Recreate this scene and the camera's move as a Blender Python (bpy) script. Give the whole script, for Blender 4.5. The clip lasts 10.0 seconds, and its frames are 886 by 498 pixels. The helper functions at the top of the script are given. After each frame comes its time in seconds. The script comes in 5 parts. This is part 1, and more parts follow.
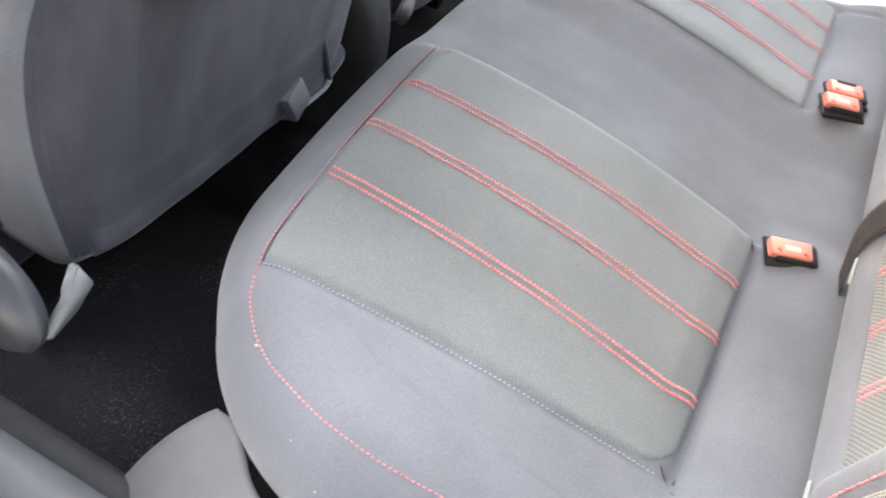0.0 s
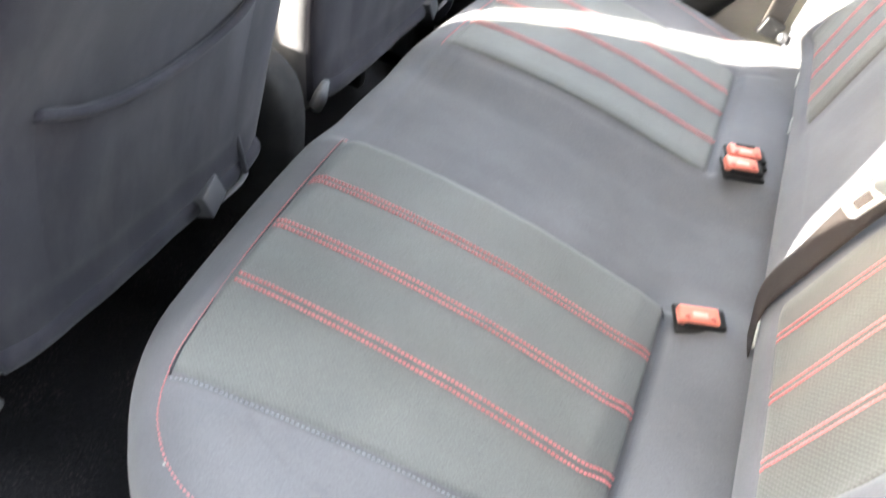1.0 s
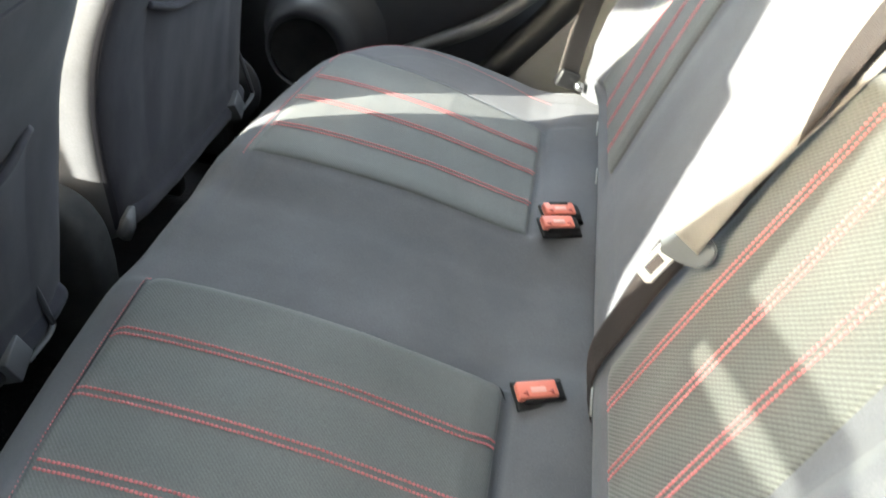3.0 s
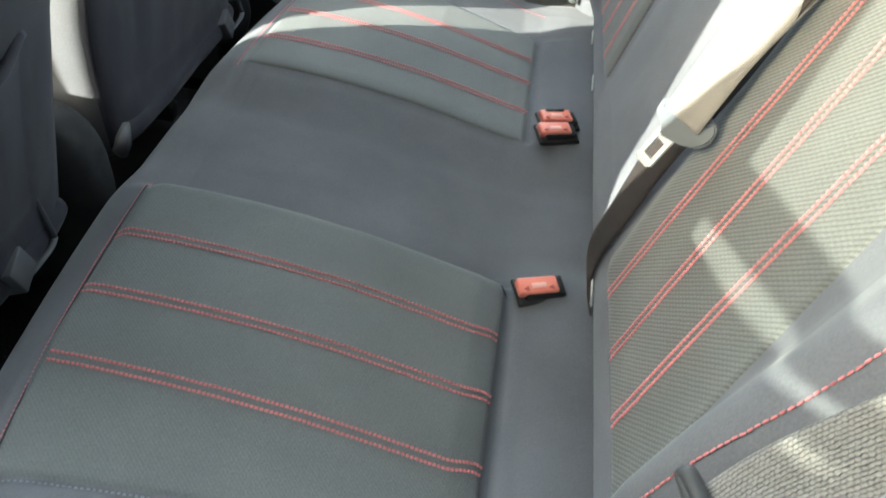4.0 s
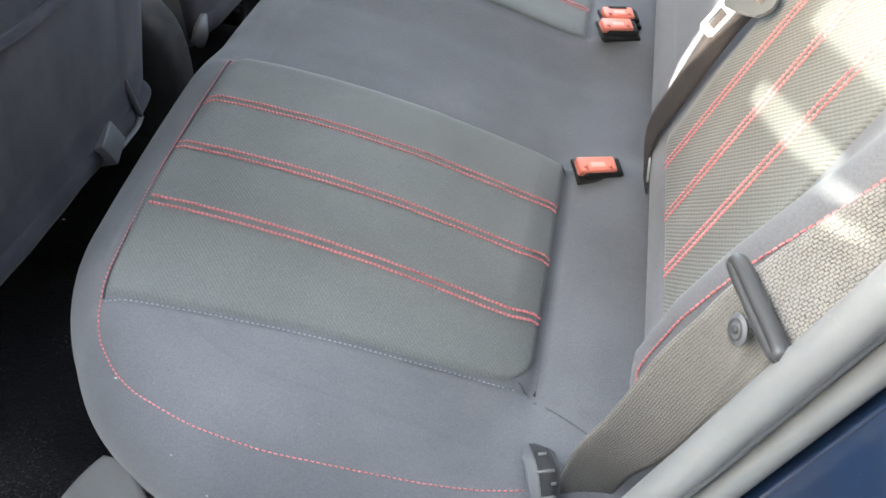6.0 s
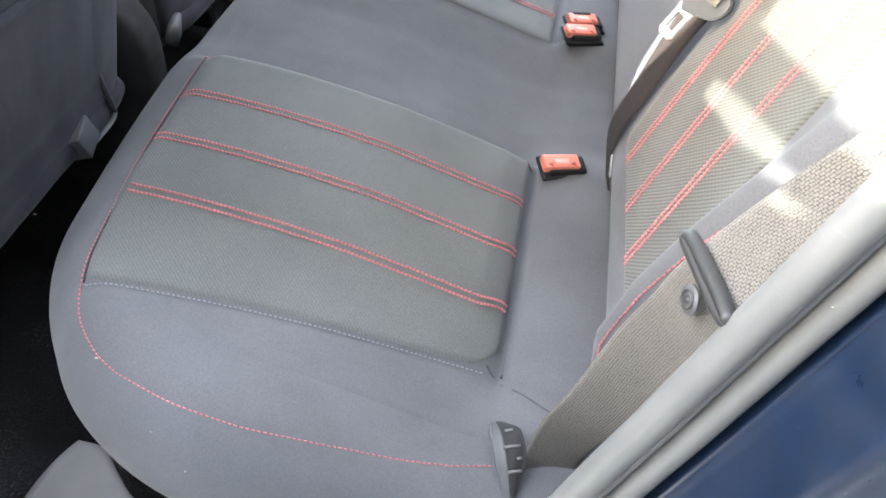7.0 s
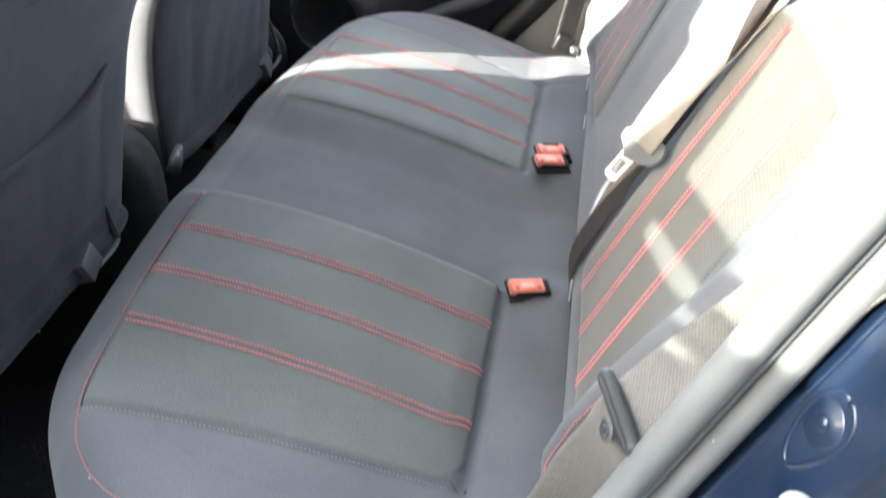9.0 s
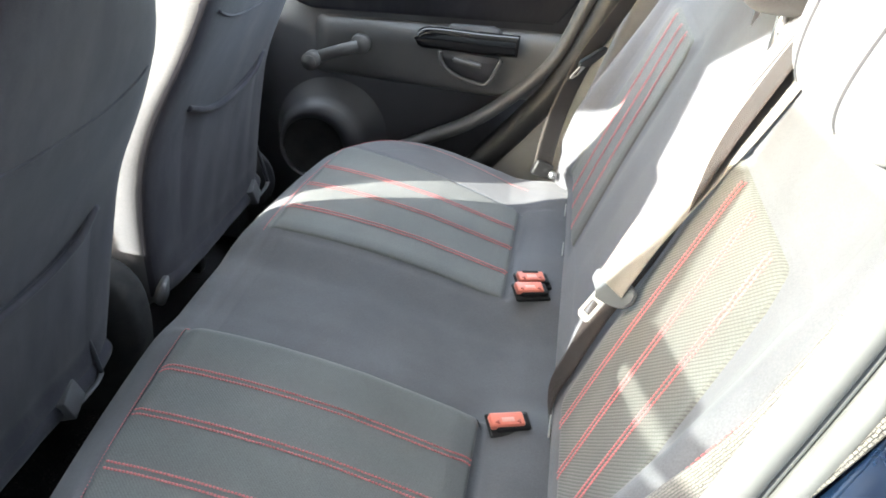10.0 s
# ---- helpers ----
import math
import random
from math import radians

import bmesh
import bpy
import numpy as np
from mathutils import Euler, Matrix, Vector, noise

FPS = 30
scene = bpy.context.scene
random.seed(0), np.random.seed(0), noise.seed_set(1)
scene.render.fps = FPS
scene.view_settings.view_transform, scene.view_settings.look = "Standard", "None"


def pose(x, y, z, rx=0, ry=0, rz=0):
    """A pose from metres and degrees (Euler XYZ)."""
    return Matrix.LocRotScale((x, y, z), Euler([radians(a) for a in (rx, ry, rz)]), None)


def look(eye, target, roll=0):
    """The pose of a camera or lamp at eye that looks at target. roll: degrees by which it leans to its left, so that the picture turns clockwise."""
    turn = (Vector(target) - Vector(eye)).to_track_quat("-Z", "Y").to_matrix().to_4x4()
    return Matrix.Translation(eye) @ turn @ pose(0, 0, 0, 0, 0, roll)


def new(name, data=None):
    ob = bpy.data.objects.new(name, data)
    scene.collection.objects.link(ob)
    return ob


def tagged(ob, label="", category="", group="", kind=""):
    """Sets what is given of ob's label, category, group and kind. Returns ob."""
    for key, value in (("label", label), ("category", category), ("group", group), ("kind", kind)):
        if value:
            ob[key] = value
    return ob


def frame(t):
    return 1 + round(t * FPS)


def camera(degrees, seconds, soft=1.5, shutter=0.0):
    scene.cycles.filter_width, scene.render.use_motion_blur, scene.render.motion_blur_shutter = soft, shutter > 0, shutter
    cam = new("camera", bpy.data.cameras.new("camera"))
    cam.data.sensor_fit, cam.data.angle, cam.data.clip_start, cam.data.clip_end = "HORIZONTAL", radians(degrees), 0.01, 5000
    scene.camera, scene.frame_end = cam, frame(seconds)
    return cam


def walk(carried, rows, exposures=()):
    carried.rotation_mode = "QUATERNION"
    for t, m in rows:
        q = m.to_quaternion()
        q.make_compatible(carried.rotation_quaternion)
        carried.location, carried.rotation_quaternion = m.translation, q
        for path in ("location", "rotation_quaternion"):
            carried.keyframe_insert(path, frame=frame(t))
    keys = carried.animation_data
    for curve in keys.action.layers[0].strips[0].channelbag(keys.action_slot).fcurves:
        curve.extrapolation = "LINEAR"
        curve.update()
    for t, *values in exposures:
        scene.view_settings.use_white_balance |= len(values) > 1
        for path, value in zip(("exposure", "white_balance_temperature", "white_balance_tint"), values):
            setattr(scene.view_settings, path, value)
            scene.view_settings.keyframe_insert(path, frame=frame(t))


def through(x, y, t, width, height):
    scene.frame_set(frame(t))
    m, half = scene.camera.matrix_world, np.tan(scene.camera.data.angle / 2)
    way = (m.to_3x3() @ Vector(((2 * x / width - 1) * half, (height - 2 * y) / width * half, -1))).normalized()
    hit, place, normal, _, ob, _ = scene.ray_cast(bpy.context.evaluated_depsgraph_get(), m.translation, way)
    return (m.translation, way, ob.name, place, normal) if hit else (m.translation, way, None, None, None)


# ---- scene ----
cam = camera(56.0, 10.0, soft=1.6, shutter=0.5)
PATH = [
    (0, (-0.086, -0.825, 0.905), (-0.511, 0.526, -0.507), 14.4),
    (0.5, (-0.071, -0.812, 0.916), (-0.452, 0.585, -0.463), 13.6),
    (1, (-0.063, -0.799, 0.94), (-0.444, 0.675, -0.357), 12.4),
    (1.5, (-0.059, -0.779, 0.968), (-0.416, 0.83, -0.165), 11.2),
    (2, (-0.048, -0.758, 0.981), (-0.354, 0.909, -0.081), 10.4),
    (2.5, (-0.038, -0.742, 0.981), (-0.269, 0.92, -0.107), 9.0),
    (2.7, (-0.032, -0.737, 0.981), (-0.22, 0.911, -0.138), 8.3),
    (3.8, (-0.025, -0.765, 0.952), (-0.095, 0.8, -0.292), 8.1),
    (4, (-0.028, -0.771, 0.947), (-0.119, 0.774, -0.319), 7.4),
    (4.5, (-0.031, -0.789, 0.936), (-0.138, 0.724, -0.367), 7.5),
    (5, (-0.037, -0.815, 0.931), (-0.19, 0.662, -0.408), 7.0),
    (5.5, (-0.031, -0.835, 0.926), (-0.219, 0.593, -0.462), 6.2),
    (7, (-0.029, -0.886, 0.933), (-0.126, 0.582, -0.422), 9.2),
    (7.5, (-0.018, -0.901, 0.939), (-0.088, 0.571, -0.413), 9.8),
    (8, (-0.008, -0.916, 0.955), (-0.106, 0.603, -0.343), 9.1),
    (8.5, (-0.006, -0.922, 0.977), (-0.124, 0.643, -0.264), 9.0),
    (9, (0.001, -0.919, 1.003), (-0.148, 0.691, -0.174), 8.0),
    (9.5, (0.007, -0.919, 1.039), (-0.209, 0.793, 0.026), 6.3),
    (10, (0.009, -0.911, 1.05), (-0.164, 0.826, 0.074), 7.1),
]
EXPOSURES = [(0, 6.25, 7150, 9), (1, 6.05, 7000, 6), (2.0, 5.6, 6800, 2), (2.7, 5.25, 6800, 0), (4.0, 4.78, 6600, -5), (4.5, 4.93, 6700, -3), (5.5, 5.35, 6700, 1), (7, 5.58, 6700, 6), (8.5, 5.4, 6600, 4), (10, 5.15, 6550, 2)]
walk(cam, [(t, look(eye, target, roll)) for t, eye, target, roll in PATH], EXPOSURES)

# ---------------------------------------------------------------- light
world = bpy.data.worlds.new("sky")
scene.world = world
world.use_nodes = True
wn = world.node_tree.nodes
sky = wn.new("ShaderNodeTexSky")
sky.sky_type, sky.sun_disc = "NISHITA", False
SUN_AZ, SUN_EL = Vector((-0.735, -0.678, 0.0)).normalized(), radians(20.8)
sky.sun_elevation = SUN_EL
sky.sun_rotation = math.atan2(SUN_AZ.x, SUN_AZ.y)
sky.dust_density, sky.air_density = 2.5, 1.0
# thin cloud evens the sky out
cloud = wn.new("ShaderNodeMix")
cloud.data_type = "RGBA"
cloud.inputs["Factor"].default_value = 0.50
world.node_tree.links.new(sky.outputs[0], cloud.inputs[6])
cloud.inputs[7].default_value = (3.0, 3.05, 3.2, 1)
world.node_tree.links.new(cloud.outputs[2], wn["Background"].inputs[0])
wn["Background"].inputs[1].default_value = 0.15
sun_to = Vector((SUN_AZ.x * math.cos(SUN_EL), SUN_AZ.y * math.cos(SUN_EL), math.sin(SUN_EL)))
sun = new("sun", bpy.data.lights.new("sun", "SUN"))
sun.data.energy, sun.data.angle, sun.data.color = 1.00, radians(0.45), (1.0, 0.96, 0.91)
sun.matrix_world = look(tuple(sun_to * 10), (0, 0, 0))


# ---------------------------------------------------------------- materials
def principled(name, colour, rough=0.6, metal=0.0, spec=0.5, sheen=0.0, coat=0.0):
    mat = bpy.data.materials.new(name)
    mat.use_nodes = True
    b = mat.node_tree.nodes["Principled BSDF"]
    b.inputs["Base Color"].default_value = (*colour, 1)
    b.inputs["Roughness"].default_value = rough
    b.inputs["Metallic"].default_value = metal
    b.inputs["Specular IOR Level"].default_value = spec
    b.inputs["Sheen Weight"].default_value = sheen
    b.inputs["Sheen Roughness"].default_value = 0.5
    b.inputs["Coat Weight"].default_value = coat
    return mat, mat.node_tree, b


def coords(nt, scale=(1, 1, 1), rot=(0, 0, 0)):
    tc = nt.nodes.new("ShaderNodeTexCoord")
    mp = nt.nodes.new("ShaderNodeMapping")
    mp.inputs["Scale"].default_value = scale
    mp.inputs["Rotation"].default_value = rot
    nt.links.new(tc.outputs["Object"], mp.inputs[0])
    return mp.outputs[0]


def noise_tex(nt, vec, scale, detail=3.0, rough=0.55):
    n = nt.nodes.new("ShaderNodeTexNoise")
    n.inputs["Scale"].default_value = scale
    n.inputs["Detail"].default_value = detail
    n.inputs["Roughness"].default_value = rough
    nt.links.new(vec, n.inputs["Vector"])
    return n.outputs["Fac"]


def ramp(nt, fac, stops):
    r = nt.nodes.new("ShaderNodeValToRGB")
    e = r.color_ramp.elements
    while len(e) < len(stops):
        e.new(0.5)
    for el, (p, c) in zip(e, stops):
        el.position, el.color = p, (*c, 1)
    nt.links.new(fac, r.inputs[0])
    return r.outputs[0]


def mix(nt, fac, a, b, mode="MIX"):
    m = nt.nodes.new("ShaderNodeMix")
    m.data_type, m.blend_type = "RGBA", mode
    if isinstance(fac, float):
        m.inputs[0].default_value = fac
    else:
        nt.links.new(fac, m.inputs[0])
    nt.links.new(a, m.inputs[6])
    nt.links.new(b, m.inputs[7])
    return m.outputs[2]


def maths(nt, op, a, b):
    m = nt.nodes.new("ShaderNodeMath")
    m.operation = op
    for k, v in enumerate((a, b)):
        if isinstance(v, (int, float)):
            m.inputs[k].default_value = v
        else:
            nt.links.new(v, m.inputs[k])
    return m.outputs[0]


def bump(nt, bsdf, height, strength, dist):
    b = nt.nodes.new("ShaderNodeBump")
    b.inputs["Strength"].default_value = strength
    b.inputs["Distance"].default_value = dist
    nt.links.new(height, b.inputs["Height"])
    nt.links.new(b.outputs[0], bsdf.inputs["Normal"])


def tint(c, k):
    return tuple(min(1.0, v * k) for v in c)


def cloth(name, colour, grain=1400.0, sheen=0.12, lint=0.2, dusty=0.006):
    """Flat-woven upholstery with fine grain, soft blotches and a little lint."""
    mat, nt, b = principled(name, colour, 0.88, 0, 0.25, sheen)
    v = coords(nt)
    big = ramp(nt, noise_tex(nt, v, 7.0, 4), [(0.3, tint(colour, 0.82)), (0.7, tint(colour, 1.16))])
    fine = ramp(nt, noise_tex(nt, v, grain * 0.5, 2), [(0.25, (0.84,) * 3), (0.75, (1.13,) * 3)])
    c = mix(nt, 1.0, big, fine, "MULTIPLY")
    if dusty:
        film = ramp(nt, noise_tex(nt, coords(nt, (1, 1, 0.35)), 16.0, 6, 0.65), [(0.42, (0, 0, 0)), (0.72, (dusty, dusty * 0.92, dusty * 0.84))])
        c = mix(nt, 1.0, c, film, "ADD")
    if lint:
        dust = ramp(nt, noise_tex(nt, v, 420.0, 1, 0.4), [(0.76, (0, 0, 0)), (0.82, (lint * 0.5,) * 3)])
        c = mix(nt, 0.35, c, dust, "ADD")
    nt.links.new(c, b.inputs["Base Color"])
    bump(nt, b, maths(nt, "ADD", noise_tex(nt, v, grain, 2), maths(nt, "MULTIPLY", noise_tex(nt, v, 90.0, 3), 0.6)), 0.25, 0.0005)
    return mat


def phase(nt, v, way):
    """Angle that grows along one direction of the cloth, way in radians per metre."""
    n = nt.nodes.new("ShaderNodeVectorMath")
    n.operation = "DOT_PRODUCT"
    nt.links.new(v, n.inputs[0])
    n.inputs[1].default_value = way
    return n.outputs["Value"]


def knit(name, colour, across, along, pitch, run, deep=0.5, relief=0.5):
    """Jacquard twill: slanting rows of short raised floats, each row set half a float on."""
    mat, nt, b = principled(name, colour, 0.85, 0, 0.3, 0.12)
    v = coords(nt)
    wob = maths(nt, "MULTIPLY", noise_tex(nt, v, 60.0, 2), 2.2)
    k = 2 * math.pi / pitch
    row = maths(nt, "ADD", phase(nt, v, tuple(k * c for c in across)), wob)
    k = 2 * math.pi / run
    run_on = maths(nt, "ADD", phase(nt, v, tuple(k * c for c in along)), maths(nt, "MULTIPLY", row, 0.5))
    rows = maths(nt, "ADD", maths(nt, "MULTIPLY", maths(nt, "SINE", row, 0.0), 0.5), 0.5)
    floats = maths(nt, "ADD", maths(nt, "MULTIPLY", maths(nt, "SINE", run_on, 0.0), 0.5), 0.5)
    h = maths(nt, "MULTIPLY", rows, maths(nt, "ADD", maths(nt, "MULTIPLY", floats, 0.55), 0.45))
    base = ramp(nt, h, [(0.04, tint(colour, 1 - deep)), (0.30, tint(colour, 1 + deep * 0.3))])
    big = ramp(nt, noise_tex(nt, v, 8.0, 4), [(0.3, (0.86,) * 3), (0.7, (1.12,) * 3)])
    fuzz = ramp(nt, noise_tex(nt, v, 900.0, 2), [(0.25, (0.75,) * 3), (0.75, (1.2,) * 3)])
    nt.links.new(mix(nt, 1.0, mix(nt, 1.0, base, big, "MULTIPLY"), fuzz, "MULTIPLY"), b.inputs["Base Color"])
    bump(nt, b, h, relief, 0.0007)
    return mat


def webbing_cloth(name, colour, deep=0.42, sheen=0.15):
    """Belt webbing; its own grain follows the band's UV, u across and v along in metres."""
    mat, nt, b = principled(name, colour, 0.62, 0, 0.3, sheen)
    uv = nt.nodes.new("ShaderNodeUVMap").outputs[0]
    turn = nt.nodes.new("ShaderNodeMapping")
    turn.inputs["Rotation"].default_value = (0, 0, radians(90))
    stray = nt.nodes.new("ShaderNodeVectorMath")
    stray.operation = "MULTIPLY_ADD"
    wob = nt.nodes.new("ShaderNodeTexNoise")
    wob.inputs["Scale"].default_value = 330.0
    nt.links.new(uv, wob.inputs["Vector"])
    nt.links.new(wob.outputs["Color"], stray.inputs[0])
    stray.inputs[1].default_value = (0.0016, 0.0016, 0.0)
    nt.links.new(uv, stray.inputs[2])
    nt.links.new(stray.outputs[0], turn.inputs["Vector"])
    weave = nt.nodes.new("ShaderNodeTexBrick")
    nt.links.new(turn.outputs[0], weave.inputs["Vector"])
    for key, val in (("Scale", 330.0), ("Brick Width", 1.0), ("Row Height", 0.60), ("Mortar Size", 0.125), ("Mortar Smooth", 1.0)):
        weave.inputs[key].default_value = val
    for key, val in (("Color1", 1.0), ("Color2", 0.80), ("Mortar", 0.0)):
        weave.inputs[key].default_value = (val, val, val, 1)
    fray = ramp(nt, noise_tex(nt, uv, 900.0, 2), [(0.3, (0.6,) * 3), (0.6, (1.0,) * 3)])
    h = mix(nt, 1.0, weave.outputs["Color"], fray, "MULTIPLY")
    base = ramp(nt, h, [(0.15, tint(colour, 1 - deep)), (0.70, tint(colour, 1 + deep))])
    big = ramp(nt, noise_tex(nt, uv, 25.0, 3), [(0.3, (0.9,) * 3), (0.7, (1.08,) * 3)])
    nt.links.new(mix(nt, 1.0, base, big, "MULTIPLY"), b.inputs["Base Color"])
    bump(nt, b, h, 0.8, 0.0008)
    return mat


def plastic(name, colour, rough=0.5, grain=700.0, dirt=0.1, strength=0.25):
    """Moulded interior plastic with a leather-like grain and light scuffs."""
    mat, nt, b = principled(name, colour, rough, 0, 0.45)
    v = coords(nt)
    big = ramp(nt, noise_tex(nt, v, 9.0, 5, 0.6), [(0.3, tint(colour, 1 - dirt)), (0.72, tint(colour, 1 + dirt))])
    scuff = ramp(nt, noise_tex(nt, coords(nt, (1, 1, 6)), 60.0, 3), [(0.66, (0, 0, 0)), (0.8, (0.02, 0.02, 0.022))])
    nt.links.new(mix(nt, 1.0, big, scuff, "ADD"), b.inputs["Base Color"])
    r = ramp(nt, noise_tex(nt, v, 30.0, 4), [(0.3, (rough * 0.85,) * 3), (0.7, (min(1, rough * 1.2),) * 3)])
    nt.links.new(r, b.inputs["Roughness"])
    bump(nt, b, noise_tex(nt, v, grain, 2), strength, 0.0003)
    return mat


def carpet_cloth(name, colour):
    mat, nt, b = principled(name, colour, 1.0, 0, 0.1, 0.1)
    v = coords(nt)
    c = ramp(nt, noise_tex(nt, v, 300.0, 3, 0.7), [(0.3, tint(colour, 0.4)), (0.7, tint(colour, 1.7))])
    spots = ramp(nt, noise_tex(nt, v, 330.0, 2, 0.5), [(0.57, (0, 0, 0)), (0.70, (0.10, 0.078, 0.080))])
    where = ramp(nt, noise_tex(nt, v, 11.0, 4), [(0.40, (0, 0, 0)), (0.66, (1, 1, 1))])
    nt.links.new(mix(nt, 0.8, c, mix(nt, 1.0, spots, where, "MULTIPLY"), "ADD"), b.inputs["Base Color"])
    bump(nt, b, noise_tex(nt, v, 350.0, 4, 0.7), 0.6, 0.004)
    return mat


def paint(name, colour):
    """Car paint with dust and faint scratches under a clear coat."""
    mat, nt, b = principled(name, colour, 0.4, 0.0, 0.5, 0, 0.6)
    b.inputs["Coat Roughness"].default_value = 0.12
    v = coords(nt)
    film = ramp(nt, noise_tex(nt, v, 16.0, 5, 0.65), [(0.35, colour), (0.8, tint(colour, 1.7))])
    dust = ramp(nt, noise_tex(nt, v, 260.0, 3, 0.6), [(0.69, (0, 0, 0)), (0.80, (0.09, 0.10, 0.11))])
    nt.links.new(mix(nt, 0.6, film, dust, "ADD"), b.inputs["Base Color"])
    r = ramp(nt, noise_tex(nt, v, 40.0, 4), [(0.3, (0.25,) * 3), (0.75, (0.55,) * 3)])
    nt.links.new(r, b.inputs["Roughness"])
    bump(nt, b, noise_tex(nt, v, 60.0, 3), 0.08, 0.002)
    return mat


def bare_metal(name, colour, rough):
    mat, nt, b = principled(name, colour, rough, 1.0)
    v = coords(nt)
    r = ramp(nt, noise_tex(nt, v, 220.0, 4), [(0.3, (rough * 0.7,) * 3), (0.7, (min(1, rough * 1.5),) * 3)])
    nt.links.new(r, b.inputs["Roughness"])
    c = ramp(nt, noise_tex(nt, v, 60.0, 3), [(0.35, tint(colour, 0.8)), (0.7, colour)])
    nt.links.new(c, b.inputs["Base Color"])
    return mat


CLOTH = cloth("plain_seat_cloth", (0.0995, 0.1000, 0.1105))
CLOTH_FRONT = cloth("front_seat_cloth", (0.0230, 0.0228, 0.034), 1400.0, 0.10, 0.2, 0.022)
KNIT_SEAT = knit("ribbed_seat_cloth", (0.1125, 0.1170, 0.1170), (0.70, 0.70, 0.0), (0.70, -0.70, 0.0), 0.0026, 0.0040, 0.11, 0.22)
KNIT_BACK = knit("ribbed_back_cloth", (0.104, 0.104, 0.097), (0.20, 0.70, 0.67), (0.20, -0.70, 0.67), 0.0031, 0.0050, 0.36)
THREAD_RED = cloth("red_thread", (0.49, 0.145, 0.152), 3000.0, 0.2, 0.0)
THREAD_GREY = cloth("pale_grey_thread", (0.20, 0.215, 0.24), 3000.0, 0.2, 0.0)
SEAM_AND_SHADE = cloth("dark_seam_and_shade", (0.030, 0.030, 0.035), 2000.0, 0.2, 0.0)
TRIM_LATCH = plastic("latch_grey_plastic", (0.056, 0.064, 0.075), 0.45)
MATTE = plastic("matte_charcoal_plastic", (0.034, 0.034, 0.036), 0.42)
TRIM_DARK = plastic("dark_door_trim", (0.040, 0.041, 0.048), 0.42, 500.0)
TRIM_ARM = plastic("armrest_plastic", (0.090, 0.089, 0.091), 0.42, 500.0)
WEB = webbing_cloth("grey_belt_webbing", (0.112, 0.103, 0.093), 0.72)
WEB_MID = webbing_cloth("pale_taupe_belt_webbing", (0.190, 0.174, 0.162), 0.10)
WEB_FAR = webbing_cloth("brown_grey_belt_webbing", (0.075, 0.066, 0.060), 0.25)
# centre belt's webbing again, darkened to carry the lower strand's shade
WEB_SHADED = webbing_cloth("shaded_belt_webbing", (0.021, 0.0150, 0.0132), 0.25, 0.02)
CARPET = carpet_cloth("black_carpet", (0.008, 0.008, 0.010))
TRIM = plastic("charcoal_trim", (0.085, 0.086, 0.094), 0.5)
TRIM_DOOR = plastic("door_card_plastic", (0.058, 0.058, 0.066), 0.38, 500.0)
TRIM_LIGHT = plastic("pale_grey_trim", (0.135, 0.132, 0.133), 0.55)
TRIM_MID = plastic("mid_grey_trim", (0.14, 0.14, 0.147), 0.5)
SEAL = plastic("grey_rubber_seal", (0.160, 0.160, 0.160), 0.42, 900.0, 0.12)
BLACK = plastic("black_plastic", (0.012, 0.012, 0.013), 0.45)
GLOSS = plastic("gloss_black_plastic", (0.006, 0.006, 0.007), 0.06, 60.0, 0.05, 0.02)
RED_MARK = plastic("dark_red_mark", (0.42, 0.085, 0.065), 0.4)
RED_BUTTON = plastic("red_button_plastic", (0.74, 0.22, 0.165), 0.32, 400.0, 0.08, 0.08)
PALE_RED = plastic("pale_red_wear_and_sheen", (0.80, 0.42, 0.36), 0.4)
WHITE_MARK = plastic("white_printing", (0.75, 0.72, 0.68), 0.6)
BLUE = paint("dark_blue_car_paint", (0.0034, 0.0102, 0.0275))
SATIN = plastic("satin_nickel_steel", (0.50, 0.51, 0.52), 0.3, 300.0, 0.05, 0.05)
STEEL = bare_metal("brushed_steel", (0.62, 0.62, 0.63), 0.32)
ZINC = plastic("pale_zinc_coated_steel", (0.34, 0.34, 0.32), 0.45, 300.0, 0.3)
HEADLINER = cloth("pale_headliner", (0.76, 0.72, 0.67), 1200.0, 0.1, 0.0)
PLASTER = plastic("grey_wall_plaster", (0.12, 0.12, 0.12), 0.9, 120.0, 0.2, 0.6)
PALE_GROUND = cloth("pale_bounce_ground", (0.42, 0.40, 0.37), 300.0, 0.0, 0.0)


def smoked_glass(name, through):
    """Grey-tinted glass: lets part of the light straight through and mirrors a little."""
    mat = bpy.data.materials.new(name)
    mat.use_nodes = True
    nt = mat.node_tree
    clear, gloss, both = nt.nodes.new("ShaderNodeBsdfTransparent"), nt.nodes.new("ShaderNodeBsdfGlossy"), nt.nodes.new("ShaderNodeMixShader")
    clear.inputs[0].default_value = (through, through * 1.02, through, 1)
    gloss.inputs["Roughness"].default_value = 0.02
    both.inputs[0].default_value = 0.06
    nt.links.new(clear.outputs[0], both.inputs[1])
    nt.links.new(gloss.outputs[0], both.inputs[2])
    nt.links.new(both.outputs[0], nt.nodes["Material Output"].inputs[0])
    return mat


SMOKED = smoked_glass("smoked_glass", 0.68)
GRILLE = plastic("speaker_grille_cloth", (0.016, 0.016, 0.018), 0.8, 1500.0, 0.1, 1.0)


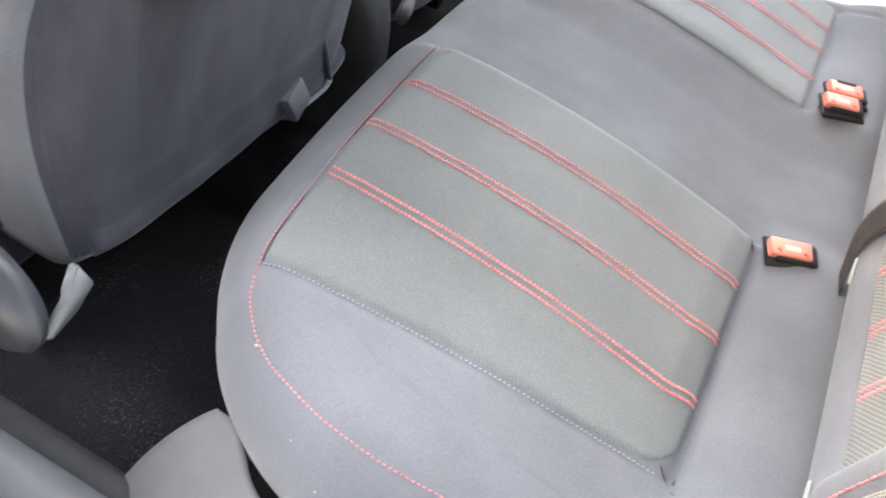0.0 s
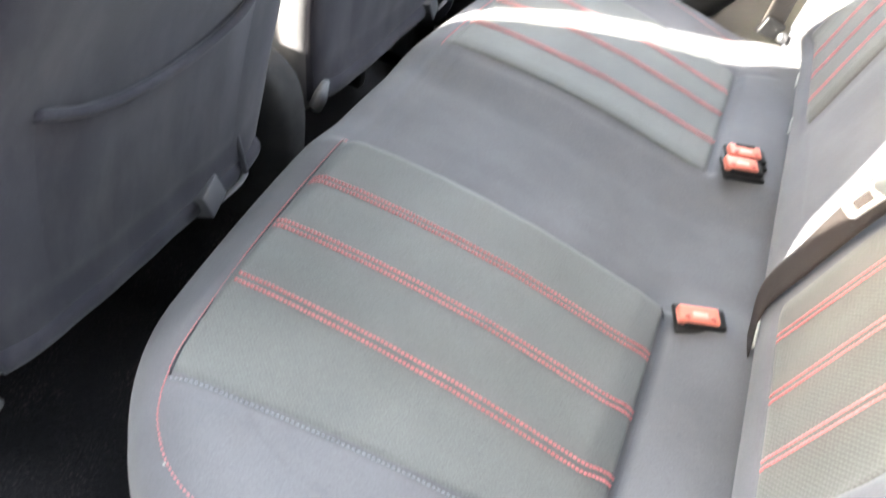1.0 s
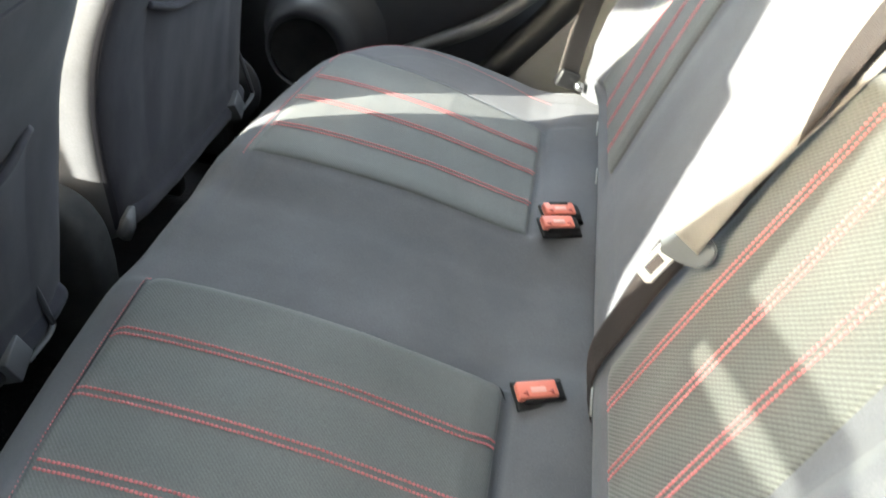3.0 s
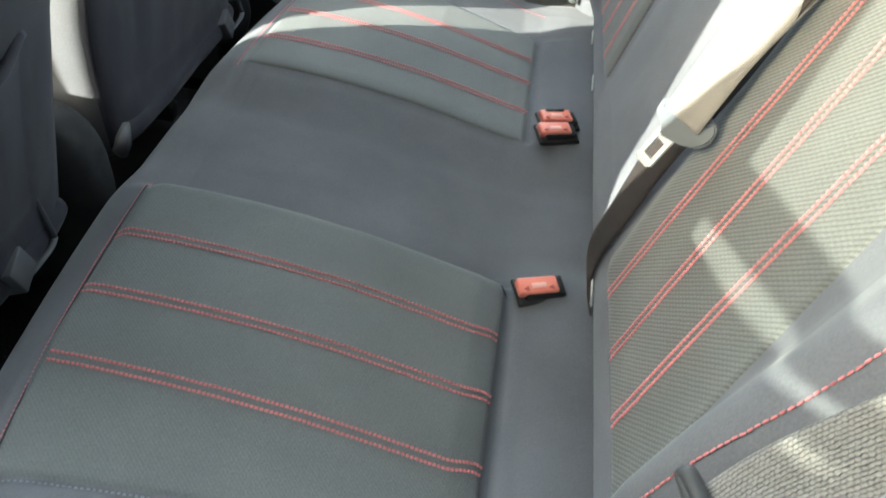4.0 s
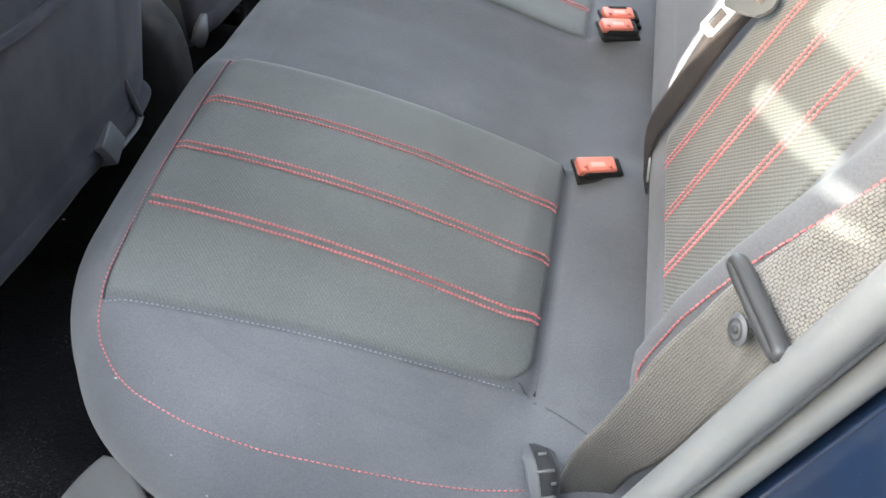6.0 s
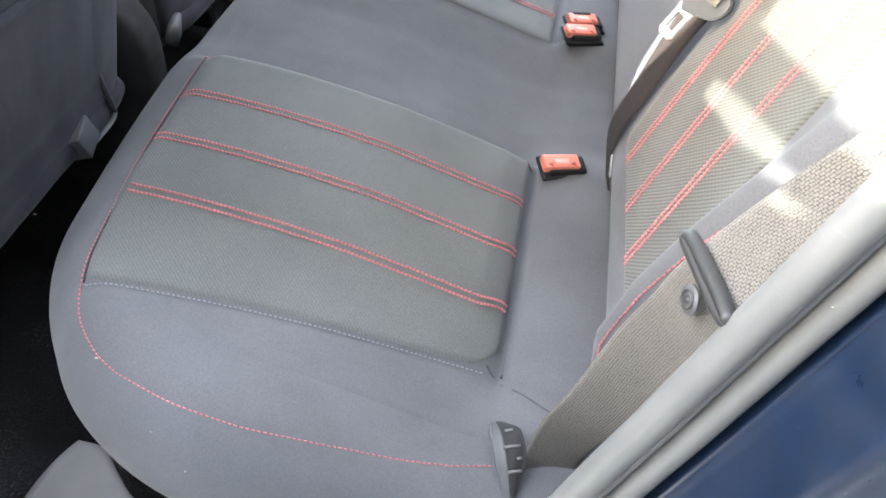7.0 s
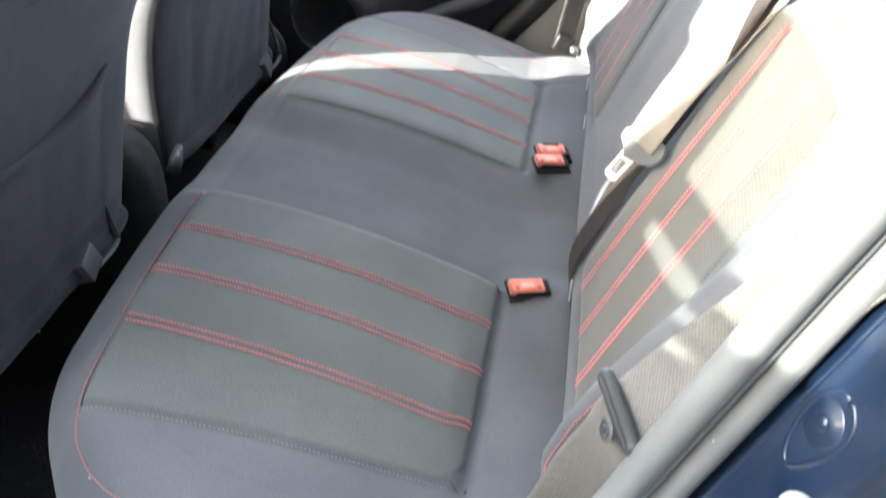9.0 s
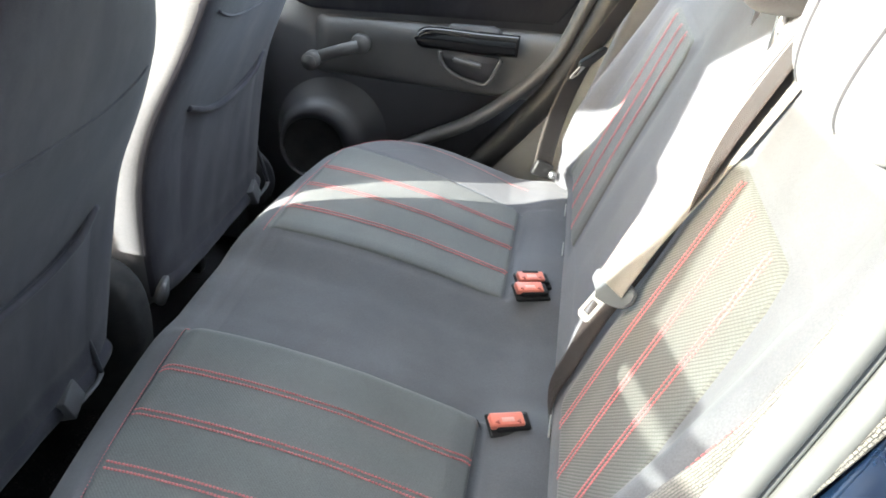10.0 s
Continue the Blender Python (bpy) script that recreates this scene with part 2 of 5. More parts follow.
# ---------------------------------------------------------------- mesh helpers
def mesh_from(name, verts, faces, mat, smooth=True):
    me = bpy.data.meshes.new(name)
    me.from_pydata([tuple(map(float, v)) for v in verts], [], faces)
    me.materials.append(mat)
    if smooth:
        me.polygons.foreach_set("use_smooth", [True] * len(me.polygons))
    me.update()
    return me


def put(name, me, parent=None, label="", category="", kind="", group=""):
    ob = new(name, me)
    ob.parent = parent
    return tagged(ob, label, category, group, kind)


def part(name, bm, mat, parent=None, label="", smooth=True):
    """One bmesh as one mesh object under a thing or a part."""
    bmesh.ops.recalc_face_normals(bm, faces=bm.faces)
    me = bpy.data.meshes.new(name)
    bm.to_mesh(me)
    bm.free()
    me.materials.append(mat)
    if smooth:
        me.polygons.foreach_set("use_smooth", [True] * len(me.polygons))
    return put(name, me, parent, label)


def thing(name, at, label, category, group="", kind=""):
    ob = new(name)
    ob.location = at
    ob.empty_display_size = 0.05
    return tagged(ob, label, category, group, kind)


def under(ob, parent):
    """Hang ob, built in world coordinates, under a parent without moving it."""
    ob.parent = parent
    ob.matrix_parent_inverse = Matrix.Translation(parent.location).inverted() if parent.parent is None else Matrix()
    return ob


def wpart(name, bm_or_mesh, mat, parent, label="", smooth=True):
    """A part whose geometry is given in world coordinates."""
    if isinstance(bm_or_mesh, bpy.types.Mesh):
        ob = put(name, bm_or_mesh, None, label)
    else:
        ob = part(name, bm_or_mesh, mat, None, label, smooth)
    return under(ob, parent)


def grid_faces(nu, nv, close_u=False, close_v=False):
    f = []
    for i in range(nu if close_u else nu - 1):
        for j in range(nv if close_v else nv - 1):
            a, b = i * nv + j, ((i + 1) % nu) * nv + j
            c, d = ((i + 1) % nu) * nv + (j + 1) % nv, i * nv + (j + 1) % nv
            f.append((a, b, c, d))
    return f


def box_bm(size, at=(0, 0, 0), bevel=0.004, segs=2, m=None):
    bm = bmesh.new()
    bmesh.ops.create_cube(bm, size=1.0)
    bmesh.ops.scale(bm, vec=size, verts=bm.verts)
    if bevel:
        bmesh.ops.bevel(bm, geom=list(bm.edges), offset=bevel, segments=segs, affect="EDGES", profile=0.6)
    bm.transform((m if m else Matrix()) if at == (0, 0, 0) else Matrix.Translation(at) @ (m if m else Matrix()))
    return bm


def cyl_bm(r, h, m, segs=32, r2=None, bevel=0.0):
    bm = bmesh.new()
    bmesh.ops.create_cone(bm, cap_ends=True, segments=segs, radius1=r, radius2=r if r2 is None else r2, depth=h)
    if bevel:
        es = [e for e in bm.edges if abs(e.verts[0].co.z - e.verts[1].co.z) < 1e-6]
        bmesh.ops.bevel(bm, geom=es, offset=bevel, segments=2, affect="EDGES")
    bm.transform(m)
    return bm


def poly_bm(pts, normal, depth, bevel=0.0, segs=2):
    """A plate: polygon pts (3D, planar) pushed along normal by depth, edges rounded."""
    bm = bmesh.new()
    n = Vector(normal).normalized() * depth
    lo = [bm.verts.new(p) for p in pts]
    hi = [bm.verts.new(Vector(p) + n) for p in pts]
    bm.faces.new(lo)
    bm.faces.new(hi)
    k = len(pts)
    for i in range(k):
        bm.faces.new((lo[i], lo[(i + 1) % k], hi[(i + 1) % k], hi[i]))
    bmesh.ops.recalc_face_normals(bm, faces=bm.faces)
    if bevel:
        bmesh.ops.bevel(bm, geom=list(bm.edges), offset=bevel, segments=segs, affect="EDGES", clamp_overlap=True)
    return bm


def smooth_path(pts, n):
    """n points along a Catmull-Rom curve through pts, evenly spaced by length."""
    p = [Vector(q) for q in pts]
    p = [p[0] * 2 - p[1]] + p + [p[-1] * 2 - p[-2]]
    fine = []
    for i in range(1, len(p) - 2):
        for k in range(24):
            t = k / 24
            fine.append(0.5 * ((2 * p[i]) + (p[i + 1] - p[i - 1]) * t + (2 * p[i - 1] - 5 * p[i] + 4 * p[i + 1] - p[i + 2]) * t * t
                               + (3 * p[i] - p[i - 1] - 3 * p[i + 1] + p[i + 2]) * t ** 3))
    fine.append(p[-2])
    s = np.concatenate([[0], np.cumsum([(b - a).length for a, b in zip(fine, fine[1:])])])
    arr = np.array([tuple(v) for v in fine])
    u = np.linspace(0, s[-1], n)
    return [Vector((np.interp(x, s, arr[:, 0]), np.interp(x, s, arr[:, 1]), np.interp(x, s, arr[:, 2]))) for x in u]


def tube_mesh(name, pts, r, mat, segs=8, flat=1.0, up=(0, 0, 1)):
    """A round cord along pts; flat squashes it along up."""
    V, n = [], len(pts)
    for i, p in enumerate(pts):
        t = (pts[min(i + 1, n - 1)] - pts[max(i - 1, 0)]).normalized()
        a = t.cross(Vector(up)).normalized()
        b = a.cross(t).normalized()
        for k in range(segs):
            w = 2 * math.pi * k / segs
            V.append(p + a * (r * math.cos(w)) + b * (r * flat * math.sin(w)))
    F = grid_faces(n, segs, close_v=True)
    F += [tuple(range(segs)), tuple(reversed(range((n - 1) * segs, n * segs)))]
    return mesh_from(name, V, F, mat)


def sweep_mesh(name, pts, profile, frames, mat):
    """An open profile of (a, b) offsets carried along pts, with two axes given for each point."""
    V = []
    for p, (ea, eb) in zip(pts, frames):
        for a, b in profile:
            V.append(p + ea * a + eb * b)
    return mesh_from(name, V, grid_faces(len(pts), len(profile)), mat)


def band_mesh(name, centres, widths, mat, n=60, thick=0.0013, across=8, cup=0.0):
    """A belt: centre line and width vectors, smoothed, with thickness and rounded selvedges and UVs in metres."""
    c, w = smooth_path(centres, n), smooth_path(widths, n)
    V, UV, length = [], [], 0.0
    prof = [(-0.5 + k / across) for k in range(across + 1)]
    for i in range(n):
        if i:
            length += (c[i] - c[i - 1]).length
        t = (c[min(i + 1, n - 1)] - c[max(i - 1, 0)]).normalized()
        nrm = w[i].cross(t).normalized()
        wl = w[i].length
        for side in (1, -1):
            for k in (prof if side == 1 else prof[::-1]):
                edge = thick * (0.5 if abs(k) < 0.49 else 0.12)
                V.append(c[i] + w[i] * k + nrm * (side * edge + cup * (k * k - 0.25)))
                UV.append((k * wl, length))
    m = 2 * (across + 1)
    F = grid_faces(n, m, close_v=True) + [tuple(range(m)), tuple(reversed(range((n - 1) * m, n * m)))]
    me = mesh_from(name, V, F, mat)
    lay = me.uv_layers.new(name="UVMap")
    for lp in me.loops:
        lay.data[lp.index].uv = UV[lp.vertex_index]
    return me


def stitch_mesh(name, lines, normal_of, mat, length=0.0030, gap=0.0007, width=0.0028, lift=0.0008):
    """Rows of short raised thread stitches along polylines."""
    V, F = [], []
    rnd = random.Random(name + str(len(lines)))
    ring = [(-1, 0), (-0.6, 0.75), (0.6, 0.75), (1, 0)]
    for pts in lines:
        arr = np.array([tuple(p) for p in pts])
        s = np.concatenate([[0], np.cumsum(np.linalg.norm(np.diff(arr, axis=0), axis=1))])
        at = lambda x: Vector([float(np.interp(x, s, arr[:, k])) for k in range(3)])
        x = 0.0
        while x + length < s[-1]:
            L = length * rnd.uniform(0.9, 1.1)
            p, q = at(x), at(x + L)
            t = (q - p).normalized()
            nrm = normal_of((p + q) / 2)
            a = t.cross(nrm).normalized()
            p, q = p + a * rnd.uniform(-0.0002, 0.0002), q + a * rnd.uniform(-0.0002, 0.0002)
            base = len(V)
            for f, sc, h in ((0, 0.5, -0.4), (0.2, 1, 0.9), (0.8, 1, 0.9), (1, 0.5, -0.4)):
                o = p.lerp(q, f)
                for u, v in ring:
                    V.append(o + a * (u * width * 0.5 * sc) + nrm * (lift * (v * 1.3 * sc + h * 0.6 - 0.2)))
            for i in range(3):
                for j in range(3):
                    F.append((base + i * 4 + j, base + (i + 1) * 4 + j, base + (i + 1) * 4 + j + 1, base + i * 4 + j + 1))
            x += L + gap
    return mesh_from(name, V, F, mat)


def sstep(a, b, x):
    t = np.clip((x - a) / (b - a), 0, 1)
    return t * t * (3 - 2 * t)


def inside_rr(x, y, x0, x1, y0, y1, r):
    """Distance inside a rounded rectangle (positive inside)."""
    cx, cy, hx, hy = (x0 + x1) / 2, (y0 + y1) / 2, (x1 - x0) / 2, (y1 - y0) / 2
    qx, qy = np.abs(x - cx) - hx + r, np.abs(y - cy) - hy + r
    return -(np.hypot(np.maximum(qx, 0), np.maximum(qy, 0)) + np.minimum(np.maximum(qx, qy), 0) - r)


def roll(d, w, h):
    """How far a padded edge has fallen at distance d inside its outline."""
    t = np.clip((w - d) / w, 0, 1)
    return h * (1 - np.sqrt(np.maximum(1 - t ** 1.9, 0)))


# ---------------------------------------------------------------- rear cushion
CX0, CX1, CYN, CY = -0.424, 0.125, 0.592, 0.624


def bow(y):
    """The cushion front edge is gently bowed."""
    return np.where(np.asarray(y) < 0, 0.028, 0.038) * np.clip(np.abs(y) / 0.42, 0, 1.2) ** 2


def seat_inside(x, y):
    return inside_rr(x - bow(y), y, CX0, CX1 + 0.2, -CYN, CY, 0.20)


def seat_z(x, y):
    """Height of the rear bench cushion."""
    x, y = np.asarray(x, float), np.asarray(y, float)
    ay = np.abs(y)
    z = np.interp(x, [-0.42, -0.36, -0.30, -0.25, -0.20, -0.14, -0.08, -0.02, 0.01, 0.05, 0.09, 0.13],
                  [0.452, 0.454, 0.453, 0.449, 0.443, 0.433, 0.419, 0.404, 0.402, 0.407, 0.404, 0.395])
    # shallow dish of the middle place and pads standing proud at its sides
    z = z - (0.013 + 0.010 * sstep(-0.40, -0.32, x)) * sstep(0.152, 0.055, ay) - 0.004 * sstep(-0.3, 0.0, x) * sstep(0.2, 0.0, ay)
    pad = sstep(0.128, 0.160, ay) * sstep(0.50, 0.34, ay) * sstep(0.008, -0.028, x) * sstep(-0.366, -0.335, x)
    z = z + np.where(y < 0, 0.014, 0.003) * pad - 0.005
    # the middle place falls away towards the pads
    z = z - np.where(y < 0, 0.019, 0.002) * np.exp(-((ay - 0.128) / 0.042) ** 2) * sstep(0.142, 0.130, ay) * sstep(-0.40, -0.30, x) * sstep(0.03, -0.02, x)
    # seams pulled in: behind the pads, along their sides
    z = z - 0.010 * np.exp(-((x - 0.007) / 0.006) ** 2) * sstep(0.13, 0.15, ay) * sstep(0.46, 0.43, ay)
    z = z - np.where(y < 0, 0.006, 0.001) * np.exp(-((ay - 0.136) / 0.0045) ** 2) * sstep(0.01, -0.03, x) * sstep(-0.36, -0.33, x)
    seam = 0.443 + 0.035 * np.clip(-x / 0.33, 0, 1)
    z = z - 0.003 * np.exp(-((ay - seam) / 0.004) ** 2) * sstep(0.006, -0.004, x) * sstep(-0.345, -0.32, x)
    crease = 0.443 + 0.30 * np.clip(x + 0.008, 0, 1)
    z = z - 0.003 * np.exp(-((ay - crease) / 0.0045) ** 2) * sstep(-0.01, 0.0, x) * sstep(0.075, 0.05, x)
    z = z + 0.002 * np.sin(7.3 * x + 3 * y) * np.sin(9.1 * y + 1.0)
    d = seat_inside(x, y)
    front = -0.3605 + 0.025 * (np.clip(ay, 0, 0.46) / 0.44) ** 1.7
    z = z - 0.0035 * np.exp(-((x - front) / 0.0035) ** 2) * sstep(0.47, 0.42, ay)
    return z - roll(d, 0.056, 0.080)


def seat_n(p):
    e = 0.002
    return Vector((float(seat_z(p.x - e, p.y) - seat_z(p.x + e, p.y)), float(seat_z(p.x, p.y - e) - seat_z(p.x, p.y + e)), 2 * e)).normalized()


def on_seat(x, y, lift=0.0):
    p = Vector((x, y, float(seat_z(x, y))))
    return p + seat_n(p) * lift if lift else p


def rr_outline(x0, x1, y0, y1, r, d, n=520):
    """Points round a rounded rectangle drawn in by d, always the same number and order."""
    c = [(x1 - r, y1 - r, 0), (x0 + r, y1 - r, 90), (x0 + r, y0 + r, 180), (x1 - r, y0 + r, 270)]
    arc_l, sx, sy = math.pi * r / 2, x1 - x0 - 2 * r, y1 - y0 - 2 * r
    total = 4 * arc_l + 2 * sx + 2 * sy
    out = []
    for k in range(n):
        u = k / n * total
        for q, side in enumerate((sx, sy, sx, sy)):
            cx, cy, a0 = c[q]
            if u < arc_l:
                w = radians(a0 + 90 * u / arc_l)
                out.append((cx + (r - d) * math.cos(w), cy + (r - d) * math.sin(w)))
                break
            u -= arc_l
            if u < side:
                w = radians(a0 + 90)
                nx, ny = c[(q + 1) % 4][:2]
                f = u / side
                out.append((cx + (nx - cx) * f + (r - d) * math.cos(w), cy + (ny - cy) * f + (r - d) * math.sin(w)))
                break
            u -= side
    return out


def shell(name, mat, rect, r, band, step, inside, warp, lift, skirt, trim=None):
    """A padded shell: a grid inside, rings round its rolled edge, and a skirt. lift(a, b) gives the point, skirt(k) moves the rim."""
    x0, x1, y0, y1 = rect
    nx, ny = int((x1 - x0) / step) + 2, int((y1 - y0) / step) + 2
    X, Y = np.meshgrid(np.linspace(x0, x1, nx), np.linspace(y0, y1, ny), indexing="ij")
    D = inside(X, Y) - band
    keep = D > -0.014
    if trim:
        keep &= trim(X, Y)
    idx = -np.ones(X.shape, int)
    idx[keep] = np.arange(keep.sum())
    V = lift(X[keep], Y[keep], 0.0016 * np.clip(-D[keep] / 0.004, 0, 1))
    F = []
    for i in range(nx - 1):
        for j in range(ny - 1):
            q = [int(k) for k in (idx[i, j], idx[i + 1, j], idx[i + 1, j + 1], idx[i, j + 1]) if k >= 0]
            if len(q) >= 3:
                F.append(tuple(q))
    n = 520
    rings = []
    for d in list(np.linspace(band, 0.012, 14)) + [0.008, 0.005, 0.003, 0.0015, 0.0005, 0.0]:
        pts = warp(np.array(rr_outline(*rect, r, d, n)))
        rings.append(lift(pts[:, 0], pts[:, 1]))
    rings += skirt(pts, rings[-1], rings[-4])
    for k, ring in enumerate(rings):
        base = len(V)
        V = V + ring
        if k:
            for a in range(n):
                b = (a + 1) % n
                f = (base - n + a, base - n + b, base + b, base + a)
                if trim is None or all(trim(np.array(V[v][0]), np.array(V[v][1])) for v in f):
                    F.append(f)
    return mesh_from(name, V, F, mat)


def bench_cushion_mesh():
    def skirt(pts, rim, before):
        c = np.array([(min(max(x, CX0 + 0.2), CX1), min(max(y, -CYN + 0.2), CY - 0.2)) for x, y in pts])
        d = c - pts
        d /= np.maximum(np.linalg.norm(d, axis=1, keepdims=True), 1e-6)
        out = []
        for drop, tuck in ((0.012, 0.003), (0.03, 0.013), (0.06, 0.038), (0.10, 0.068), (0.16, 0.095), (0.24, 0.11)):
            out.append([(x + dx * tuck, y + dy * tuck, z - drop) for (x, y, z), (dx, dy) in zip(rim, d)])
        return out

    def warp(p):
        return np.column_stack([p[:, 0] + bow(p[:, 1]), p[:, 1]])
    return shell("cushion", CLOTH, (CX0, CX1 + 0.2, -CYN, CY), 0.20, 0.085, 0.0058, seat_inside, warp,
                 lambda x, y, down=0.0: list(zip(x, y, seat_z(x, y) - down)), skirt, lambda x, y: x < 0.13)


def insert_patch(name, fn_pt, fn_n, u0, u1, v0, v1, mat, r=(0.02, 0.02, 0.02, 0.02), lift=0.0016, nu=90, nv=80, warp=None, sink=0.003):
    """A sewn-in panel lying on a padded surface: u, v grid with rounded corners, edges tucked in."""
    V = []
    for u in np.linspace(0, 1, nu):
        for v in np.linspace(0, 1, nv):
            a, b = u0 + (u1 - u0) * u, v0 + (v1 - v0) * v
            if warp:
                a, b = warp(a, b, u, v)
            # corners drawn round
            cu, cv = min(u, 1 - u) * abs(u1 - u0), min(v, 1 - v) * abs(v1 - v0)
            d, q = min(cu, cv), r[(u > 0.5) * 2 + (v > 0.5)]
            if cu < q and cv < q:
                d = q - math.hypot(q - cu, q - cv)
            p = fn_pt(a, b)
            V.append(p + fn_n(p) * (lift - (lift + sink) * (1 - sstep(0.0, 0.0055, d)) if d > 0 else -sink - 0.001))
    return mesh_from(name, V, grid_faces(nu, nv), mat)


def near_seam(x):
    return 0.443 + 0.035 * max(0.0, min(1.0, -x / 0.33))


def panel_front(y):
    """Front edge of a seat panel, just behind the red edge stitches."""
    return float(np.interp(y, [0.136, 0.22, 0.30, 0.38, 0.425, 0.454, 0.480], [-0.3645, -0.3590, -0.3520, -0.3430, -0.3385, -0.3350, -0.3295]))


STRIPES = {-1: (0.230, 0.305, 0.379), 1: (0.207, 0.290, 0.363)}

rear_seat = thing("rear_seat", (0.0, 0, 0.20), "dark grey cloth rear bench seat with red double stitching, dusty", "car seat")
rear_cushion = wpart("cushion", bench_cushion_mesh(), CLOTH, rear_seat)
for sgn in (-1, 1):
    def warp(a, b, u, v, sgn=sgn):
        edge = near_seam(a)
        y = 0.136 + (edge - 0.136) * v
        front = panel_front(y)
        return front + (a + 0.353) * (0.004 - front) / 0.357, sgn * y
    wpart("seat_panel", insert_patch("seat_panel", lambda a, b: on_seat(a, b), seat_n, -0.353, 0.004, 0, 1 * 0.3, KNIT_SEAT, (0.007, 0.007, 0.016, 0.034) if sgn < 0 else (0.007, 0.007, 0.008, 0.02), 0.0016 if sgn < 0 else 0.0007, 130, 110, warp, 0.003 if sgn < 0 else 0.0004), KNIT_SEAT,
          rear_cushion, "grey-green ribbed cloth seat panel")
    for y in STRIPES[sgn]:
        rows = []
        for off in (-0.0039, 0.0039):
            rows.append([on_seat(x, sgn * (y - 0.010 * float(sstep(-0.03, 0.0, x)) * (sgn < 0) + off), 0.0020) for x in np.linspace(panel_front(y + off) + 0.0090, 0.0, 60)])
        wpart("stitching", stitch_mesh("stitching", rows, seat_n, THREAD_RED), THREAD_RED, rear_cushion, "double row of red stitches")
    ring = [] if sgn > 0 else [(x, sgn * 0.1365) for x in np.linspace(-0.340, -0.018, 40)] + [(0.0065 - 0.0245 * (1 - math.sin(w)), sgn * (0.1610 - 0.0245 * math.cos(w))) for w in np.linspace(0.1, 1.57, 8)]
    ring += [(0.0065, sgn * y) for y in np.linspace(0.168, 0.440, 34)] 
    # dark cord in the seam groove paints the crease's shade
    wpart("panel_seam", tube_mesh("panel_seam", [on_seat(x, y, -0.0002) for x, y in ring], 0.0014, SEAM_AND_SHADE), SEAM_AND_SHADE, rear_cushion, "dark cord in the panel's seam, standing in for crease shade")
    if sgn < 0:
        line = [on_seat(panel_front(y) + 0.0022, -y, 0.0002) for y in np.linspace(0.138, 0.476, 90)]
        wpart("front_seam", tube_mesh("front_seam", line, 0.0010, SEAM_AND_SHADE), SEAM_AND_SHADE, rear_cushion, "dark seam along the panel's front")
    rows = [[on_seat(x, sgn * (near_seam(x) + 0.002), 0.0012) for x in np.linspace(-0.325, -0.01, 60)]]
    wpart("seam_stitching", stitch_mesh("seam_stitching", rows, seat_n, THREAD_GREY, 0.0026, 0.0014, 0.0011), THREAD_GREY, rear_cushion, "row of pale blue-grey stitches")
    path = [(-0.363, 0.13), (-0.358, 0.22), (-0.351, 0.30), (-0.342, 0.38), (-0.3375, 0.425), (-0.334, 0.454), (-0.3285, 0.480), (-0.319, 0.502), (-0.307, 0.517), (-0.289, 0.533),
            (-0.264, 0.546), (-0.22, 0.558), (-0.168, 0.560), (-0.095, 0.552), (-0.043, 0.543), (0.012, 0.528)]
    flat = smooth_path([(a, sgn * b, 0) for a, b in path], 200)
    wpart("edge_stitching", stitch_mesh("edge_stitching", [[on_seat(p.x, p.y, 0.0004) for p in flat]], seat_n, THREAD_RED, 0.0028, 0.0014, 0.0011),
          THREAD_RED, rear_cushion, "single row of red edge stitches")
V = []
for z, d in ((0.385, 0.052), (0.33, 0.056), (0.25, 0.064), (0.15, 0.075)):
    V += [(min(x + float(bow(y)), 0.12), y, z) for x, y in rr_outline(CX0, CX1 + 0.2, -CYN, CY, 0.20, d)]
wpart("base", mesh_from("base", V, grid_faces(4, 520, close_v=True), TRIM_DARK), TRIM_DARK, rear_cushion, "dark base below the cover")
rim = []
for x, y in rr_outline(CX0, CX1 + 0.2, -CYN, CY, 0.20, 0.0):
    if x < -0.02 and y < 0:
        x += float(bow(y))
        d = Vector((min(max(x, CX0 + 0.2), CX1) - x, min(max(y, -CYN + 0.2), CY - 0.2) - y, 0)).normalized()
        rim.append(Vector((x, y, float(seat_z(x, y)) - 0.030)) + d * 0.0125)
wpart("lower_piping", tube_mesh("lower_piping", rim, 0.0019, CLOTH), CLOTH, rear_cushion, "sewn lower seam")
wpart("corner_seam", tube_mesh("corner_seam", [on_seat(x, -0.437 - 0.62 * (x + 0.008), 0.0003) for x in np.linspace(-0.008, 0.052, 30)], 0.0006, TRIM_DARK), TRIM_DARK, rear_cushion, "dark seam from the panel's corner")


# ---------------------------------------------------------------- rear backrest
BY, BZ0, BZ1 = 0.545, 0.398, 1.02


